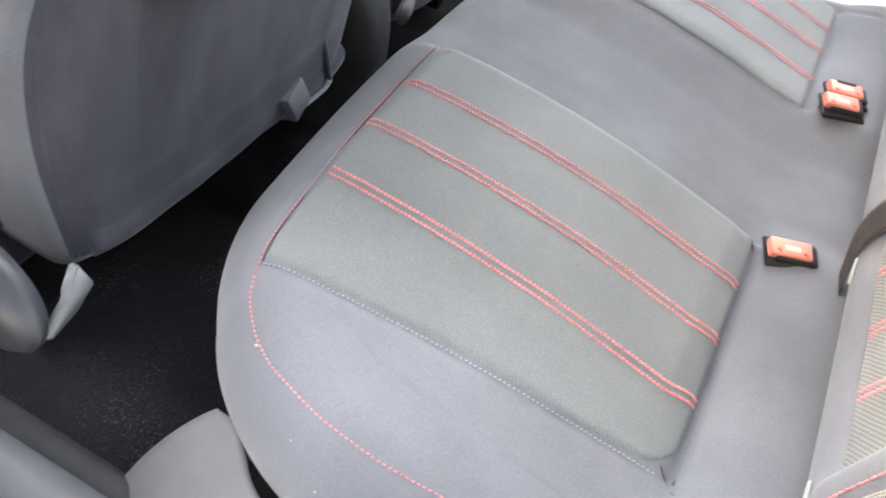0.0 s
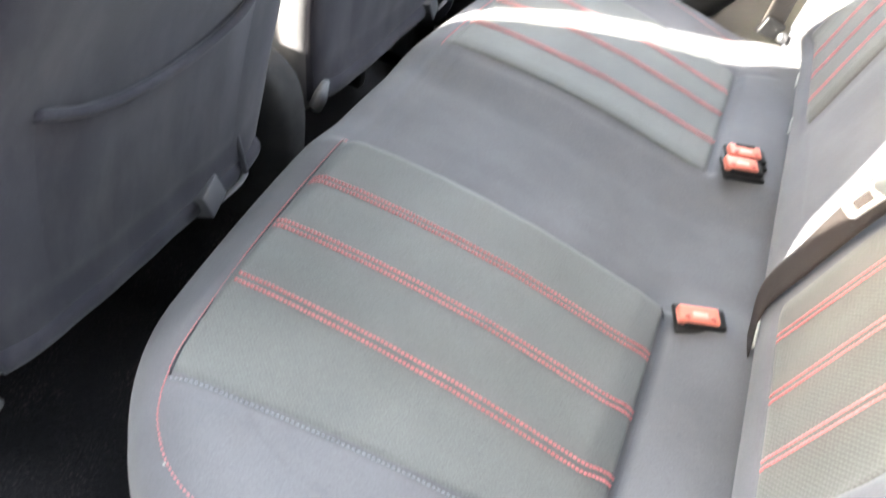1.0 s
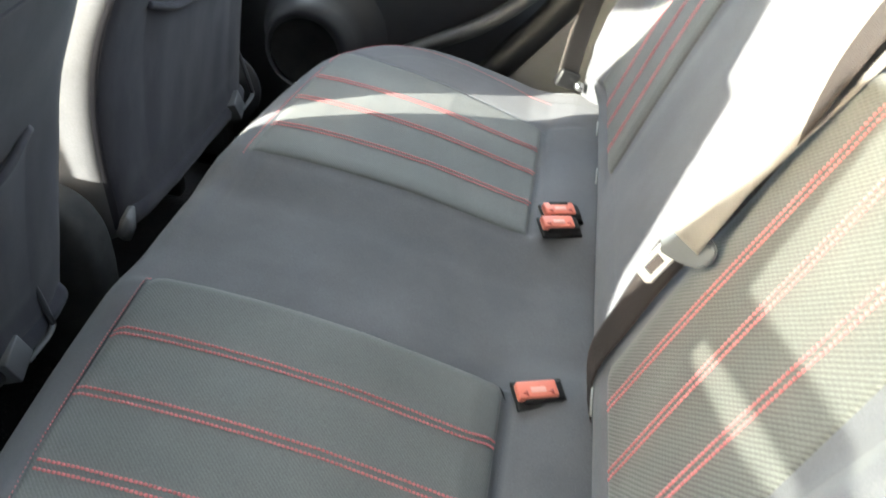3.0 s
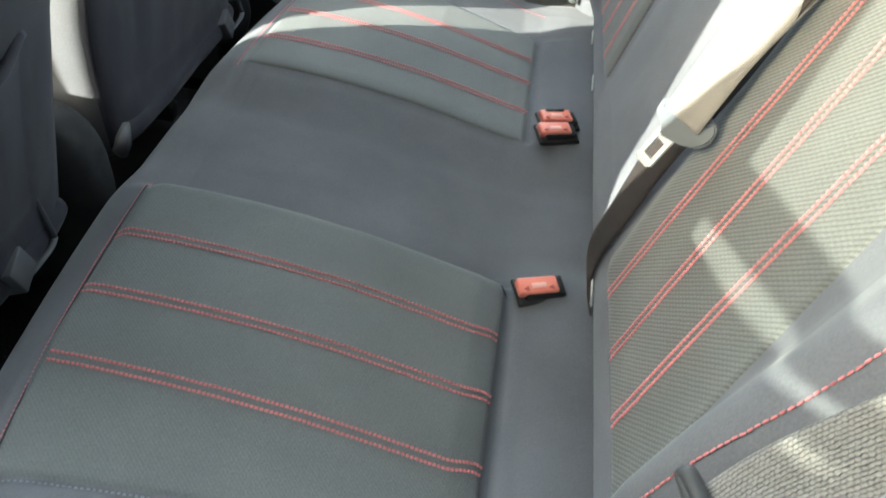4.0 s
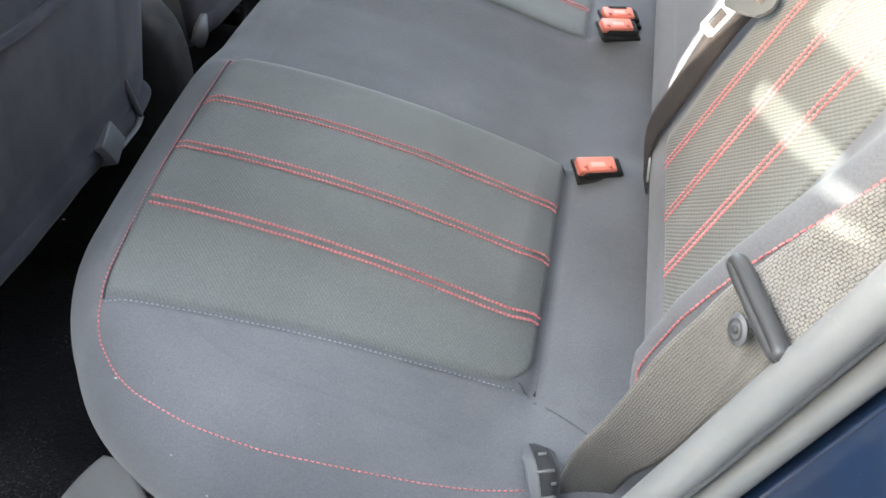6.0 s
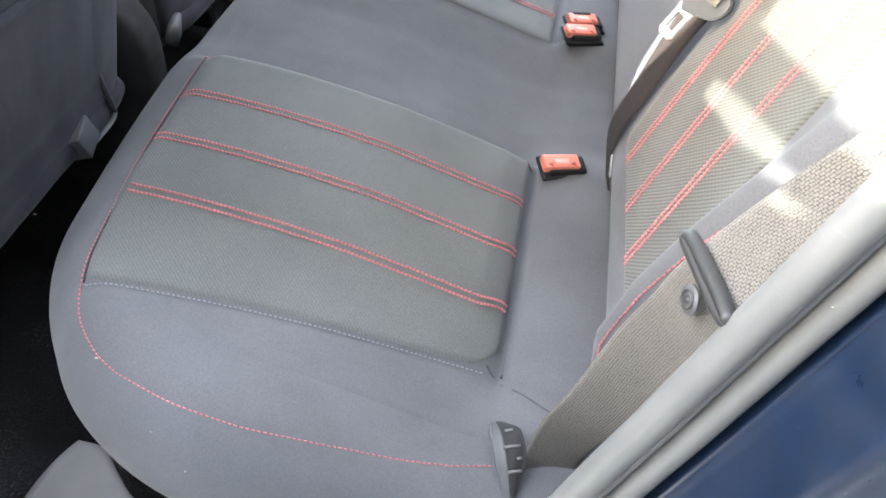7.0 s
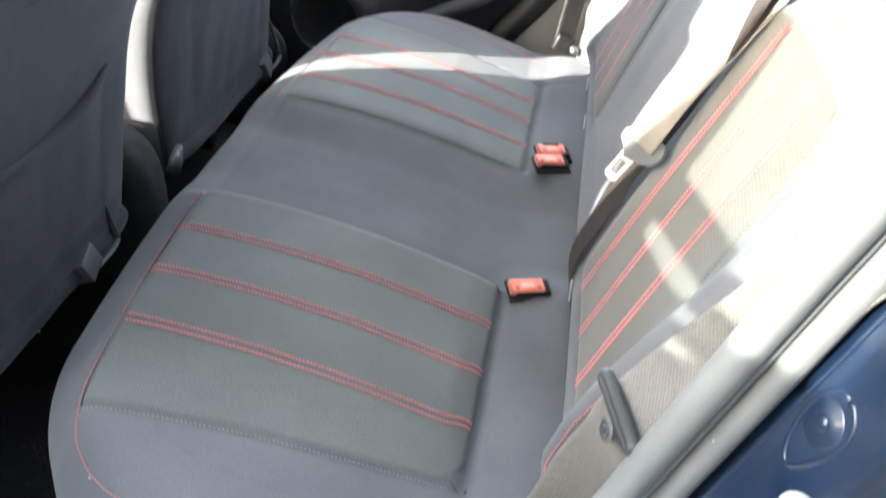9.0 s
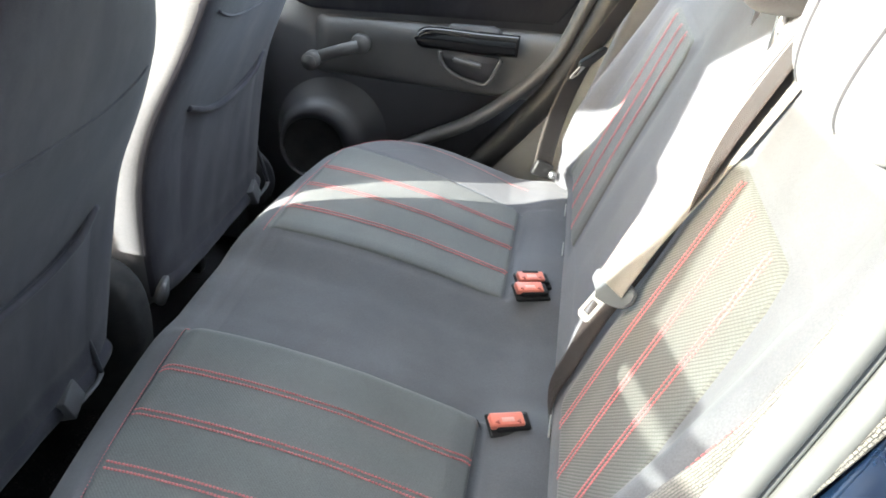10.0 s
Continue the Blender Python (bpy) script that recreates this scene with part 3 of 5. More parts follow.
def back_x(y, z):
    """Front surface of the rear backrest."""
    y, z = np.asarray(y, float), np.asarray(z, float)
    ay = np.abs(y)
    x = 0.080 + 0.30 * (z - 0.45) - 0.006 * np.sin(np.clip((z - 0.45) / 0.4, 0, 1) * math.pi)
    x = x + np.interp(z, [0.46, 0.5, 0.6, 0.7, 0.75, 0.85], [0.001, 0.004, 0.0075, 0.011, 0.012, 0.012])
    pad = sstep(0.165, 0.20, ay) * sstep(0.47, 0.42, ay) * sstep(0.465, 0.49, z) * sstep(0.815, 0.78, z)
    x = x - 0.006 * pad
    x = x + 0.006 * sstep(0.16, 0.08, ay) * sstep(0.45, 0.55, z)
    x = x + 0.005 * np.exp(-((z - 0.472) / 0.004) ** 2) * sstep(0.15, 0.19, ay) * sstep(0.50, 0.46, ay)
    x = x + 0.004 * np.exp(-((z - 0.798) / 0.005) ** 2) * sstep(0.15, 0.19, ay) * sstep(0.49, 0.47, ay)
    # side bolster, fuller towards its foot
    x = x - np.interp(z, [0.42, 0.47, 0.52, 0.57, 0.62, 0.68, 0.75, 0.85, 0.95], [0.010, 0.028, 0.046, 0.050, 0.046, 0.036, 0.026, 0.014, 0.0]) * np.exp(-((ay - 0.492) / 0.036) ** 2)
    x = x + 0.0015 * np.sin(11 * y + 2) * np.sin(8 * z)
    d = back_inside(y, z)
    return x + roll(d, 0.06, 0.065)


def back_pt(z, y, lift=0.0):
    p = Vector((float(back_x(y, z)), y, z))
    return p + back_n(p) * lift if lift else p


def back_n(p):
    e = 0.002
    return Vector((-2 * e, float(back_x(p.y + e, p.z) - back_x(p.y - e, p.z)), float(back_x(p.y, p.z + e) - back_x(p.y, p.z - e)))).normalized()


def back_inside(y, z):
    return inside_rr(y, z, -BY, BY, BZ0, BZ1, 0.14)


def backrest_mesh():
    def skirt(pts, rim, before):
        return [[(x + dx, y * (1 - dx * 0.1), z) for x, y, z in rim] for dx in (0.01, 0.03, 0.08)]
    return shell("backrest", CLOTH, (-BY, BY, BZ0, BZ1), 0.14, 0.085, 0.0062, back_inside, lambda p: p,
                 lambda y, z, down=0.0: list(zip(back_x(y, z) + down, y, z)), skirt)


rear_backrest = wpart("backrest", backrest_mesh(), CLOTH, rear_seat)
for sgn in (-1, 1):
    def warp_back(a, b, u, v, sgn=sgn):
        lo, hi = 0.172 + 0.012 * u, 0.458 - 0.045 * u + 0.008 * u * u
        return a, sgn * (lo + (hi - lo) * v)
    wpart("back_panel", insert_patch("back_panel", lambda a, b: back_pt(a, b), back_n, 0.474, 0.797, 0, 0.28, KNIT_BACK, (0.010, 0.010, 0.03, 0.03), 0.0015, 110, 80, warp_back), KNIT_BACK,
          rear_backrest, "ribbed grey cloth panel")
    for lo, hi in ((0.229, 0.250), (0.302, 0.307), (0.369, 0.376)):
        rows = []
        for off in (-0.004, 0.004):
            rows.append([back_pt(z, sgn * (lo + (hi - lo) * (z - 0.478) / 0.315 + off), 0.0020) for z in np.linspace(0.483, 0.790, 60)])
        wpart("stitching", stitch_mesh("stitching", rows, back_n, THREAD_RED), THREAD_RED, rear_backrest, "double row of red stitches")
    path = [(0.476, 0.4985), (0.505, 0.499), (0.531, 0.4995), (0.559, 0.500), (0.62, 0.5015), (0.68, 0.505), (0.75, 0.507), (0.85, 0.513)]
    flat = smooth_path([(a, sgn * b, 0) for a, b in path], 120)
    wpart("edge_stitching", stitch_mesh("edge_stitching", [[back_pt(p.x, p.y, 0.0008) for p in flat]], back_n, THREAD_RED, 0.0036, 0.0010, 0.0014),
          THREAD_RED, rear_backrest, "single row of red edge stitches")
    # white plastic hooks that hold the cover at the foot of the backrest
    for y in (0.186, 0.440) if sgn < 0 else (0.23, 0.37):
        p = back_pt(0.445, sgn * y, 0.003)
        wpart("cover_clip", box_bm((0.0018, 0.030, 0.004), tuple(p), 0.0006, 1, pose(0, 0, 0, 12, 0, 0)), ZINC, rear_backrest, "white plastic cover clip")


# ---------------------------------------------------------------- head restraints
def padded_block(name, c, half, mat, n=3.2, res=40, lean=0.0):
    """A soft block: super-ellipsoid with a slight lean (x grows with z)."""
    V = []
    for i in range(res + 1):
        th = -math.pi / 2 + math.pi * i / res
        for j in range(res * 2):
            ph = 2 * math.pi * j / (res * 2)
            f = lambda v: math.copysign(abs(v) ** (2 / n), v)
            x, y, z = f(math.cos(th)) * f(math.cos(ph)), f(math.cos(th)) * f(math.sin(ph)), f(math.sin(th))
            V.append((c[0] + half[0] * x + lean * half[2] * z, c[1] + half[1] * y, c[2] + half[2] * z))
    return mesh_from(name, V, grid_faces(res + 1, res * 2, close_v=True), mat)


def headrest(y, half_w, z0, label):
    hr = thing("headrest", (0.23, y, z0), label, "headrest", "rear headrests")
    c, hf = (0.244, y, z0 + 0.10), (0.050, half_w, 0.10)
    wpart("pad", padded_block("pad", c, hf, CLOTH, 3.6, 36, 0.25), CLOTH, hr)
    for s in (-1, 1):
        pts = []
        for k in range(30):
            w = -1.0 + 2.0 * k / 29
            yy, zz = s * 0.50 * hf[1] + 0.12 * hf[1] * s * w, hf[2] * w * 0.9
            ny, nz = abs(yy / hf[1]) ** 3.6, abs(zz / hf[2]) ** 3.6
            pts.append(Vector((c[0] - hf[0] * max(0.0, 1 - ny - nz) ** (1 / 3.6) - 0.0004 + 0.25 * zz, c[1] + yy, c[2] + zz)))
        wpart("seam", tube_mesh("seam", pts, 0.0014, SEAM_AND_SHADE), SEAM_AND_SHADE, hr, "sewn seam")
        wpart("post", cyl_bm(0.006, 0.12, pose(0.225, y + s * 0.05, z0 - 0.01), 16), STEEL, hr, "steel post")
    return hr


headrest(-0.350, 0.140, 0.880, "grey cloth head restraint with sewn seams on the backrest")
headrest(0.400, 0.145, 0.893, "grey cloth head restraint with sewn seams on the backrest")
headrest(0.0, 0.11, 0.885, "low grey cloth centre head restraint")


# ---------------------------------------------------------------- belt buckles
def buckle(at, turn, slot, label):
    """A buckle standing out of the cushion, red press button upwards."""
    b = thing("belt_buckle", at, label, "seat belt buckle", "rear belt buckles")
    m = Matrix.Translation(at) @ pose(0, 0, 0, 16, 4, turn)
    wpart("housing", box_bm((0.044, 0.0225, 0.050), (0, 0, 0), 0.004, 3, m @ pose(0.0055, 0, -0.0225)), BLACK, b)
    button = wpart("button", box_bm((0.042, 0.0185, 0.010), (0, 0, 0), 0.0028, 3, m @ pose(-0.002, 0.001, 0.001)), RED_BUTTON, b, "red press button")
    wpart("pocket", box_bm((0.055, 0.0325, 0.006), (0, 0, 0), 0.0028, 3, m @ pose(0.0035, 0.0, -0.0068)), BLACK, b, "dark pocket in the cushion")
    if slot:
        wpart("tongue_slot", box_bm((0.026, 0.005, 0.006), (0, 0, 0), 0.001, 1, m @ pose(-0.002, 0.0085, 0.0040)), BLACK, button, "dark slot for the tongue")
    for k in (-1, 1):
        wpart("moulded_mark", cyl_bm(0.0036, 0.0008, m @ pose(-0.002 + k * 0.0135, -0.0035, 0.0060, 0, 0, 90 if k < 0 else 210), 3), RED_MARK, button, "dark red moulded mark")
    # pale bar paints the sheen on the button's worn middle
    wpart("printed_bar", box_bm((0.016, 0.0060, 0.0005), (0, 0, 0), 0.0002, 1, m @ pose(-0.002, -0.0005, 0.0062)), PALE_RED, button, "pale worn bar with painted sheen")
    return b


buckle((0.034, -0.148, 0.408), 25, False, "black belt buckle with a red button beside the seat panel")
buckle((0.039, 0.147, 0.414), 25, False, "black belt buckle with a red button in a pair")
buckle((0.039, 0.175, 0.416), 25, True, "black belt buckle with a red slotted button in a pair")


# ---------------------------------------------------------------- belts
def tongue(parent, at, across, down, size=1.0):
    """Latch plate: grey moulded bar and slotted steel tongue."""
    a, d = Vector(across).normalized(), Vector(down).normalized()
    n = a.cross(d).normalized()
    m = Matrix.Translation(at) @ Matrix((a, n.cross(a), n)).transposed().to_4x4()
    mt = Matrix.Translation(at) @ Matrix((d.cross(n), d, n)).transposed().to_4x4()
    s = size
    outline = [(-0.027, -0.008), (0.020, -0.010), (0.0285, -0.0075), (0.0355, -0.004), (0.0390, 0.001), (0.0385, 0.008), (0.0340, 0.016), (0.0260, 0.0215), (0.016, 0.0238),
               (0.0060, 0.0250), (-0.0135, 0.0245), (-0.0150, 0.0180), (-0.0200, 0.0125), (-0.0290, 0.0055)]
    body = wpart("latch_body", poly_bm([m @ Vector((x * s, y * s, -0.003)) for x, y in outline], n, 0.006, 0.0014, 2), TRIM_LATCH, parent, "grey moulded latch body", smooth=False)
    wpart("web_bar", tube_mesh("web_bar", [m @ Vector((x * s, -0.002 * s, 0.0)) for x in np.linspace(-0.022, 0.031, 9)], 0.0034, TRIM_LATCH, 10), TRIM_LATCH, body, "bar that the webbing runs over")
    # steel tongue with its slot cut out, built as four joined bars
    w, l, t = 0.0105, 0.036, 0.0024
    bm = bmesh.new()
    y0, y1 = 0.022, 0.022 + l
    o = [(-w, y0), (w, y0), (w, y1 - 0.004), (w - 0.004, y1), (-w + 0.004, y1), (-w, y1 - 0.004)]
    i = [(-w * 0.5, y0 + 0.008), (w * 0.5, y0 + 0.008), (w * 0.5, y1 - 0.010), (w * 0.45, y1 - 0.009), (-w * 0.45, y1 - 0.009), (-w * 0.5, y1 - 0.010)]
    layers = []
    for z in (-t / 2, t / 2):
        layers.append(([bm.verts.new(mt @ Vector((x * s, y * s, z))) for x, y in o], [bm.verts.new(mt @ Vector((x * s, y * s, z))) for x, y in i]))
    k = len(o)
    for q in range(k):
        r = (q + 1) % k
        for O, I in layers:
            bm.faces.new((O[q], O[r], I[r], I[q]))
        bm.faces.new((layers[0][0][q], layers[0][0][r], layers[1][0][r], layers[1][0][q]))
        bm.faces.new((layers[0][1][q], layers[0][1][r], layers[1][1][r], layers[1][1][q]))
    wpart("steel_tongue", bm, SATIN, body, "slotted steel tongue", smooth=False)
    return body


mid_belt = thing("seat_belt", (0.10, -0.16, 0.42), "taupe webbing belt with a steel tongue hanging over the backrest", "seat belt", "rear seat belts")
wpart("webbing", band_mesh("webbing", [(0.232, -0.204, 0.945), (0.203, -0.199, 0.865), (0.164, -0.192, 0.776), (0.130, -0.193, 0.707), (0.1145, -0.1995, 0.672), (0.1035, -0.2035, 0.6433)],
                           [(0.014, -0.042, -0.004), (0.019, -0.039, -0.008), (0.021, -0.036, -0.009), (0.022, -0.034, -0.009), (0.023, -0.032, -0.007), (0.023, -0.030, -0.004)], WEB_MID, 70, 0.0013, 10, 0.002), WEB_MID, mid_belt)
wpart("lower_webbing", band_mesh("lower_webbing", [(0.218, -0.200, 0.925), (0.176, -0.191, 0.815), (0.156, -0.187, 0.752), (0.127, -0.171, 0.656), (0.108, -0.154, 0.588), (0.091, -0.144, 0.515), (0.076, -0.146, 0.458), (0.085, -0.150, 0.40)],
                                 [(0.0, -0.047, 0.0)] * 4 + [(0.010, -0.046, -0.003), (0.013, -0.047, -0.004), (0.009, -0.040, -0.004), (0.004, -0.034, 0)], WEB_SHADED, 90), WEB_SHADED, mid_belt, "strand of the same webbing, its shade put into the colour")
tongue(mid_belt, (0.106, -0.198, 0.644), (0.71, -0.70, 0.08), (-0.46, -0.13, -0.88), 0.82)

side_belt = thing("seat_belt", (0.064, -0.570, 0.414), "coarse grey webbing belt through a black guide loop", "seat belt", "rear seat belts")
wpart("webbing", band_mesh("webbing", [(0.087, -0.569, 0.656), (0.103, -0.567, 0.684), (0.120, -0.576, 0.725), (0.134, -0.586, 0.760), (0.151, -0.594, 0.806), (0.190, -0.600, 0.924), (0.232, -0.600, 1.044)],
                           [(0.016, -0.045, 0.0), (0.027, -0.036, -0.009), (0.030, -0.034, -0.012), (0.031, -0.034, -0.012), (0.031, -0.034, -0.012), (0.028, -0.036, -0.008), (0.02, -0.044, 0.0)], WEB, 80, 0.0014, 12, 0.002), WEB, side_belt)
wpart("lower_webbing", band_mesh("lower_webbing", [(0.087, -0.569, 0.658), (0.085, -0.560, 0.630), (0.087, -0.542, 0.592), (0.081, -0.531, 0.550), (0.069, -0.527, 0.488), (0.056, -0.522, 0.442), (0.050, -0.522, 0.395), (0.046, -0.535, 0.335)],
                                 [(0.016, -0.045, 0.0), (0.022, -0.042, -0.006), (0.032, -0.032, -0.014), (0.038, -0.020, -0.018), (0.042, -0.006, -0.018), (0.042, 0.010, -0.014), (0.042, 0.018, -0.006), (0.042, 0.02, 0)], WEB, 80, 0.0014, 12, -0.004),
      WEB, side_belt, "grey lower webbing curling into the shade")
a = Vector((0.017, -0.061, 0.0)).normalized()
loop = []
for k in range(48):
    w = 2 * math.pi * k / 48
    f = lambda v: math.copysign(abs(v) ** 0.5, v)
    loop.append(Vector((0.0815, -0.5695, 0.659)) + a * (0.029 * f(math.cos(w))) + Vector((-0.0008, 0.001, -0.0026)) * f(math.sin(w)))
loop.append(loop[0])
guide = wpart("guide_loop", tube_mesh("guide_loop", loop, 0.0038, MATTE, 10, 1.2, (-0.9, -0.3, 0.2)), MATTE, side_belt, "black moulded guide loop")
sb = Vector((0.079, -0.568, 0.640))
sn = Vector((-0.93, -0.33, 0.12)).normalized()
sm = Matrix.Translation(sb) @ sn.to_track_quat("Z", "Y").to_matrix().to_4x4()
stop = wpart("stop_button", cyl_bm(0.0085, 0.0022, sm, 32, 0.0076, 0.0008), TRIM, side_belt, "dark round plastic stop button")
wpart("button_rim", tube_mesh("button_rim", [sm @ Vector((0.0050 * math.cos(w), 0.0050 * math.sin(w), 0.0012)) for w in np.linspace(0, 2 * math.pi, 25)], 0.0008, MATTE), MATTE, stop)
wpart("button_pin", cyl_bm(0.0022, 0.0016, sm @ pose(0, 0, 0.0014), 16), MATTE, stop)

far_belt = thing("seat_belt", (0.05, 0.60, 0.40), "taupe webbing belt with a steel tongue by the door", "seat belt", "rear seat belts")
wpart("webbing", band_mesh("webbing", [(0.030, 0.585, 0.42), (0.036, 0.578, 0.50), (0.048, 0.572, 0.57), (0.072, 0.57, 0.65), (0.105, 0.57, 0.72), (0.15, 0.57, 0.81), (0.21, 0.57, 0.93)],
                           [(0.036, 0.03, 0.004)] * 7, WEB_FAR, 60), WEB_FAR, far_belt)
tongue(far_belt, (0.080, 0.562, 0.655), (0.75, 0.5, 0.5), (-0.5, 0.1, -0.86), 0.9)
wpart("anchor_bracket", box_bm((0.038, 0.016, 0.030), (0.030, 0.575, 0.426), 0.004, 2, pose(0, 0, 0, 0, 20, 25)), BLACK, far_belt, "black anchor bracket")
wpart("anchor_bolt", cyl_bm(0.008, 0.010, pose(0.052, 0.566, 0.420, 70, 0, 20), 6), STEEL, far_belt, "steel anchor bolt")

# printed tab tucked beside the cushion
tab = thing("fabric_tab", (0.02, -0.545, 0.42), "black fabric pull tab with pale printing by the cushion", "label")
tab_line = smooth_path([(0.007, -0.498, 0.410), (0.014, -0.513, 0.420), (0.021, -0.531, 0.415), (0.026, -0.552, 0.398)], 16)
tab_wide = np.interp(np.linspace(0, 1, 16), [0, 0.25, 0.6, 1], [0.008, 0.024, 0.024, 0.008])
side = Vector((0.94, 0.20, 0.28)).normalized()


def tab_strip(lo, hi, lift, n=6):
    """A length of the tab between two shares of its width, cupped, 1.6 mm thick."""
    V = []
    for layer in (0.0, -0.0016):
        for p, w in zip(tab_line, tab_wide):
            for k in range(n):
                a = lo + (hi - lo) * k / (n - 1)
                V.append(p + side * (w * (a - 0.5)) + Vector((0.1, -0.5, 0.85)) * (lift + layer + 0.004 * (1 - (2 * a - 1) ** 2)))
    F = grid_faces(16, n) + [tuple(reversed([96 + v for v in f])) for f in grid_faces(16, n)]
    for i in range(15):
        F += [(i * n, (i + 1) * n, 96 + (i + 1) * n, 96 + i * n), ((i + 1) * n - 1, 96 + (i + 1) * n - 1, 96 + (i + 2) * n - 1, (i + 2) * n - 1)]
    F += [tuple(range(n)) + tuple(range(96 + n - 1, 95, -1)), tuple(range(15 * n, 16 * n)) + tuple(range(96 + 16 * n - 1, 96 + 15 * n - 1, -1))]
    return V, F


wpart("tab", mesh_from("tab", *tab_strip(0.22, 1.0, 0.0), GRILLE), GRILLE, tab)
# grey strip puts the highlight along the fold into the colour
wpart("tab_fold", mesh_from("tab_fold", *tab_strip(0.0, 0.34, 0.001), TRIM), TRIM, tab, "folded edge, its highlight painted in grey")
for k, w, a in ((4, 0.006, 0.60), (7, 0.013, 0.55), (9, 0.004, 0.74), (11, 0.010, 0.62)):
    q = tab_line[k] + side * (tab_wide[k] * (a - 0.5)) + Vector((0.1, -0.5, 0.85)) * 0.0042
    along = (tab_line[k + 1] - tab_line[k - 1]).normalized()
    up = side.cross(along).normalized()
    wpart("printed_bar", box_bm((w, 0.0022, 0.0005), tuple(q), 0.0, 1, Matrix((side, up.cross(side), up)).transposed().to_4x4()), TRIM_LIGHT, tab, "pale printed bar")


# ---------------------------------------------------------------- front seats
def front_seat(cy, tilt, bottom_shift, lip_z, outward, bracket_y, label):
    """Reclined front seat seen from behind: back with map pocket, side covers, levers and base."""
    zs = [0.2, 0.30, 0.45, 0.57, 0.72, 0.85, 1.0, 1.1]
    xs = [-0.53, -0.525, -0.515, -0.495, -0.425, -0.385, -0.36, -0.355]
    rear = lambda z: float(np.interp(z, zs, xs)) + bottom_shift + tilt * (z - 0.30)
    rear_s = lambda z: sum(rear(z + k * 0.02) for k in (-2, -1, 0, 1, 2)) / 5
    half = lambda z: float(np.interp(z, [0.26, 0.32, 0.42, 0.53, 0.64, 0.73, 0.80, 0.84, 0.90, 0.97, 1.04], [0.222, 0.232, 0.250, 0.257, 0.236, 0.211, 0.195, 0.155, 0.10, 0.055, 0.03]))
    half_s = lambda z: sum(half(z + k * 0.02) for k in (-2, -1, 0, 1, 2)) / 5
    dep = lambda z: float(np.interp(z, [0.26, 0.30, 0.6, 0.95, 1.04], [0.055, 0.075, 0.075, 0.055, 0.03]))
    N = 6.0

    def surf(y, z, lift=0.0):
        t = min(1.0, abs(y / half_s(z)))
        lift += (0.0004 * math.sin(85 * y + 4 * math.sin(8 * z)) + 0.0007 * math.sin(33 * y - 9 * z)) * float(sstep(0.66, 0.34, z)) * (1 - t ** 4)
        lift += (0.005 * math.exp(-((z - 0.328) / 0.014) ** 2) - 0.002 * math.exp(-((z - 0.358) / 0.010) ** 2)) * float(sstep(0.21, 0.17, abs(y)))
        return Vector((rear_s(z) - dep(z) + dep(z) * max(0.0, 1 - t ** N) ** (1 / N) + lift, cy + y, z))

    def surf_n(p):
        e = 0.004
        y, z = p.y - cy, p.z
        return (surf(y + e, z) - surf(y - e, z)).cross(surf(y, z + e) - surf(y, z - e)).normalized()

    seat = thing("front_seat", (rear(0.3) - 0.2, cy, 0.07), label, "car seat", "front seats")
    rows, segs = 56, 72
    V = []
    zz = [0.282 + (1.045 - 0.282) * i / (rows - 1) for i in range(rows)]
    for i, z in enumerate(zz):
        sc = 1.0
        if z < 0.305:
            sc = 0.80 + 0.20 * math.sqrt(max(0.0, 1 - ((0.305 - z) / 0.0232) ** 2))
        for j in range(segs):
            w = 2 * math.pi * j / segs
            f = lambda v: math.copysign(abs(v) ** (2 / N), v)
            fore = 0.5 - 0.5 * f(math.cos(w))
            V.append((rear_s(z) - dep(z) + dep(z) * f(math.cos(w)) * sc, cy + half_s(z) * f(math.sin(w)) * (0.97 + 0.03 * sc) * (1 - ((0.11 + 0.22 * float(sstep(0.53, 0.47, z))) * fore if cy < 0 < math.sin(w) else 0.0)), z))
    F = grid_faces(rows, segs, close_v=True) + [tuple(range(segs)), tuple(reversed(range((rows - 1) * segs, rows * segs)))]
    wpart("seat_back", mesh_from("seat_back", V, F, CLOTH), CLOTH, seat, "grey cloth back with side bolsters")
    V, nu, nv = [], 64, 60
    for i in range(nu):
        u = -1 + 2 * i / (nu - 1)
        for j in range(nv):
            z = 0.300 + 0.715 * j / (nv - 1)
            edge = max(abs(u), 0.0)
            V.append(surf(u * half_s(z) * 0.993, z, 0.0025 if edge < 0.985 else -0.004))
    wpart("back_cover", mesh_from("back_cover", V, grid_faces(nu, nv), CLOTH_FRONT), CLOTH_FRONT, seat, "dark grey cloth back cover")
    # map pocket: a cloth sheet standing a little off the back, open along a sagging lip
    lip = lambda y: lip_z + 0.030 * (abs(y) / 0.15) ** 2.2
    V, nu, nv = [], 44, 34
    for i in range(nu):
        y = -0.168 + 0.336 * i / (nu - 1)
        for j in range(nv):
            v = j / (nv - 1)
            z = 0.318 + (lip(min(0.155, abs(y))) - 0.318) * v
            side = sstep(0.168, 0.10, abs(y))
            V.append(surf(y, z, 0.0015 + 0.011 * float(side) * (0.25 + 0.75 * v ** 1.5) * min(1, v * 8)))
    for i in range(nu):
        y = -0.168 + 0.336 * i / (nu - 1)
        V.append(surf(y, lip(min(0.155, abs(y))) - 0.002, -0.004))
    F = grid_faces(nu, nv) + [(i * nv + nv - 1, (i + 1) * nv + nv - 1, nu * nv + i + 1, nu * nv + i) for i in range(nu - 1)]
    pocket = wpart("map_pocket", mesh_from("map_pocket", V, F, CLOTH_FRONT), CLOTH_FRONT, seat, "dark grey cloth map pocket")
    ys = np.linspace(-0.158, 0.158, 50)
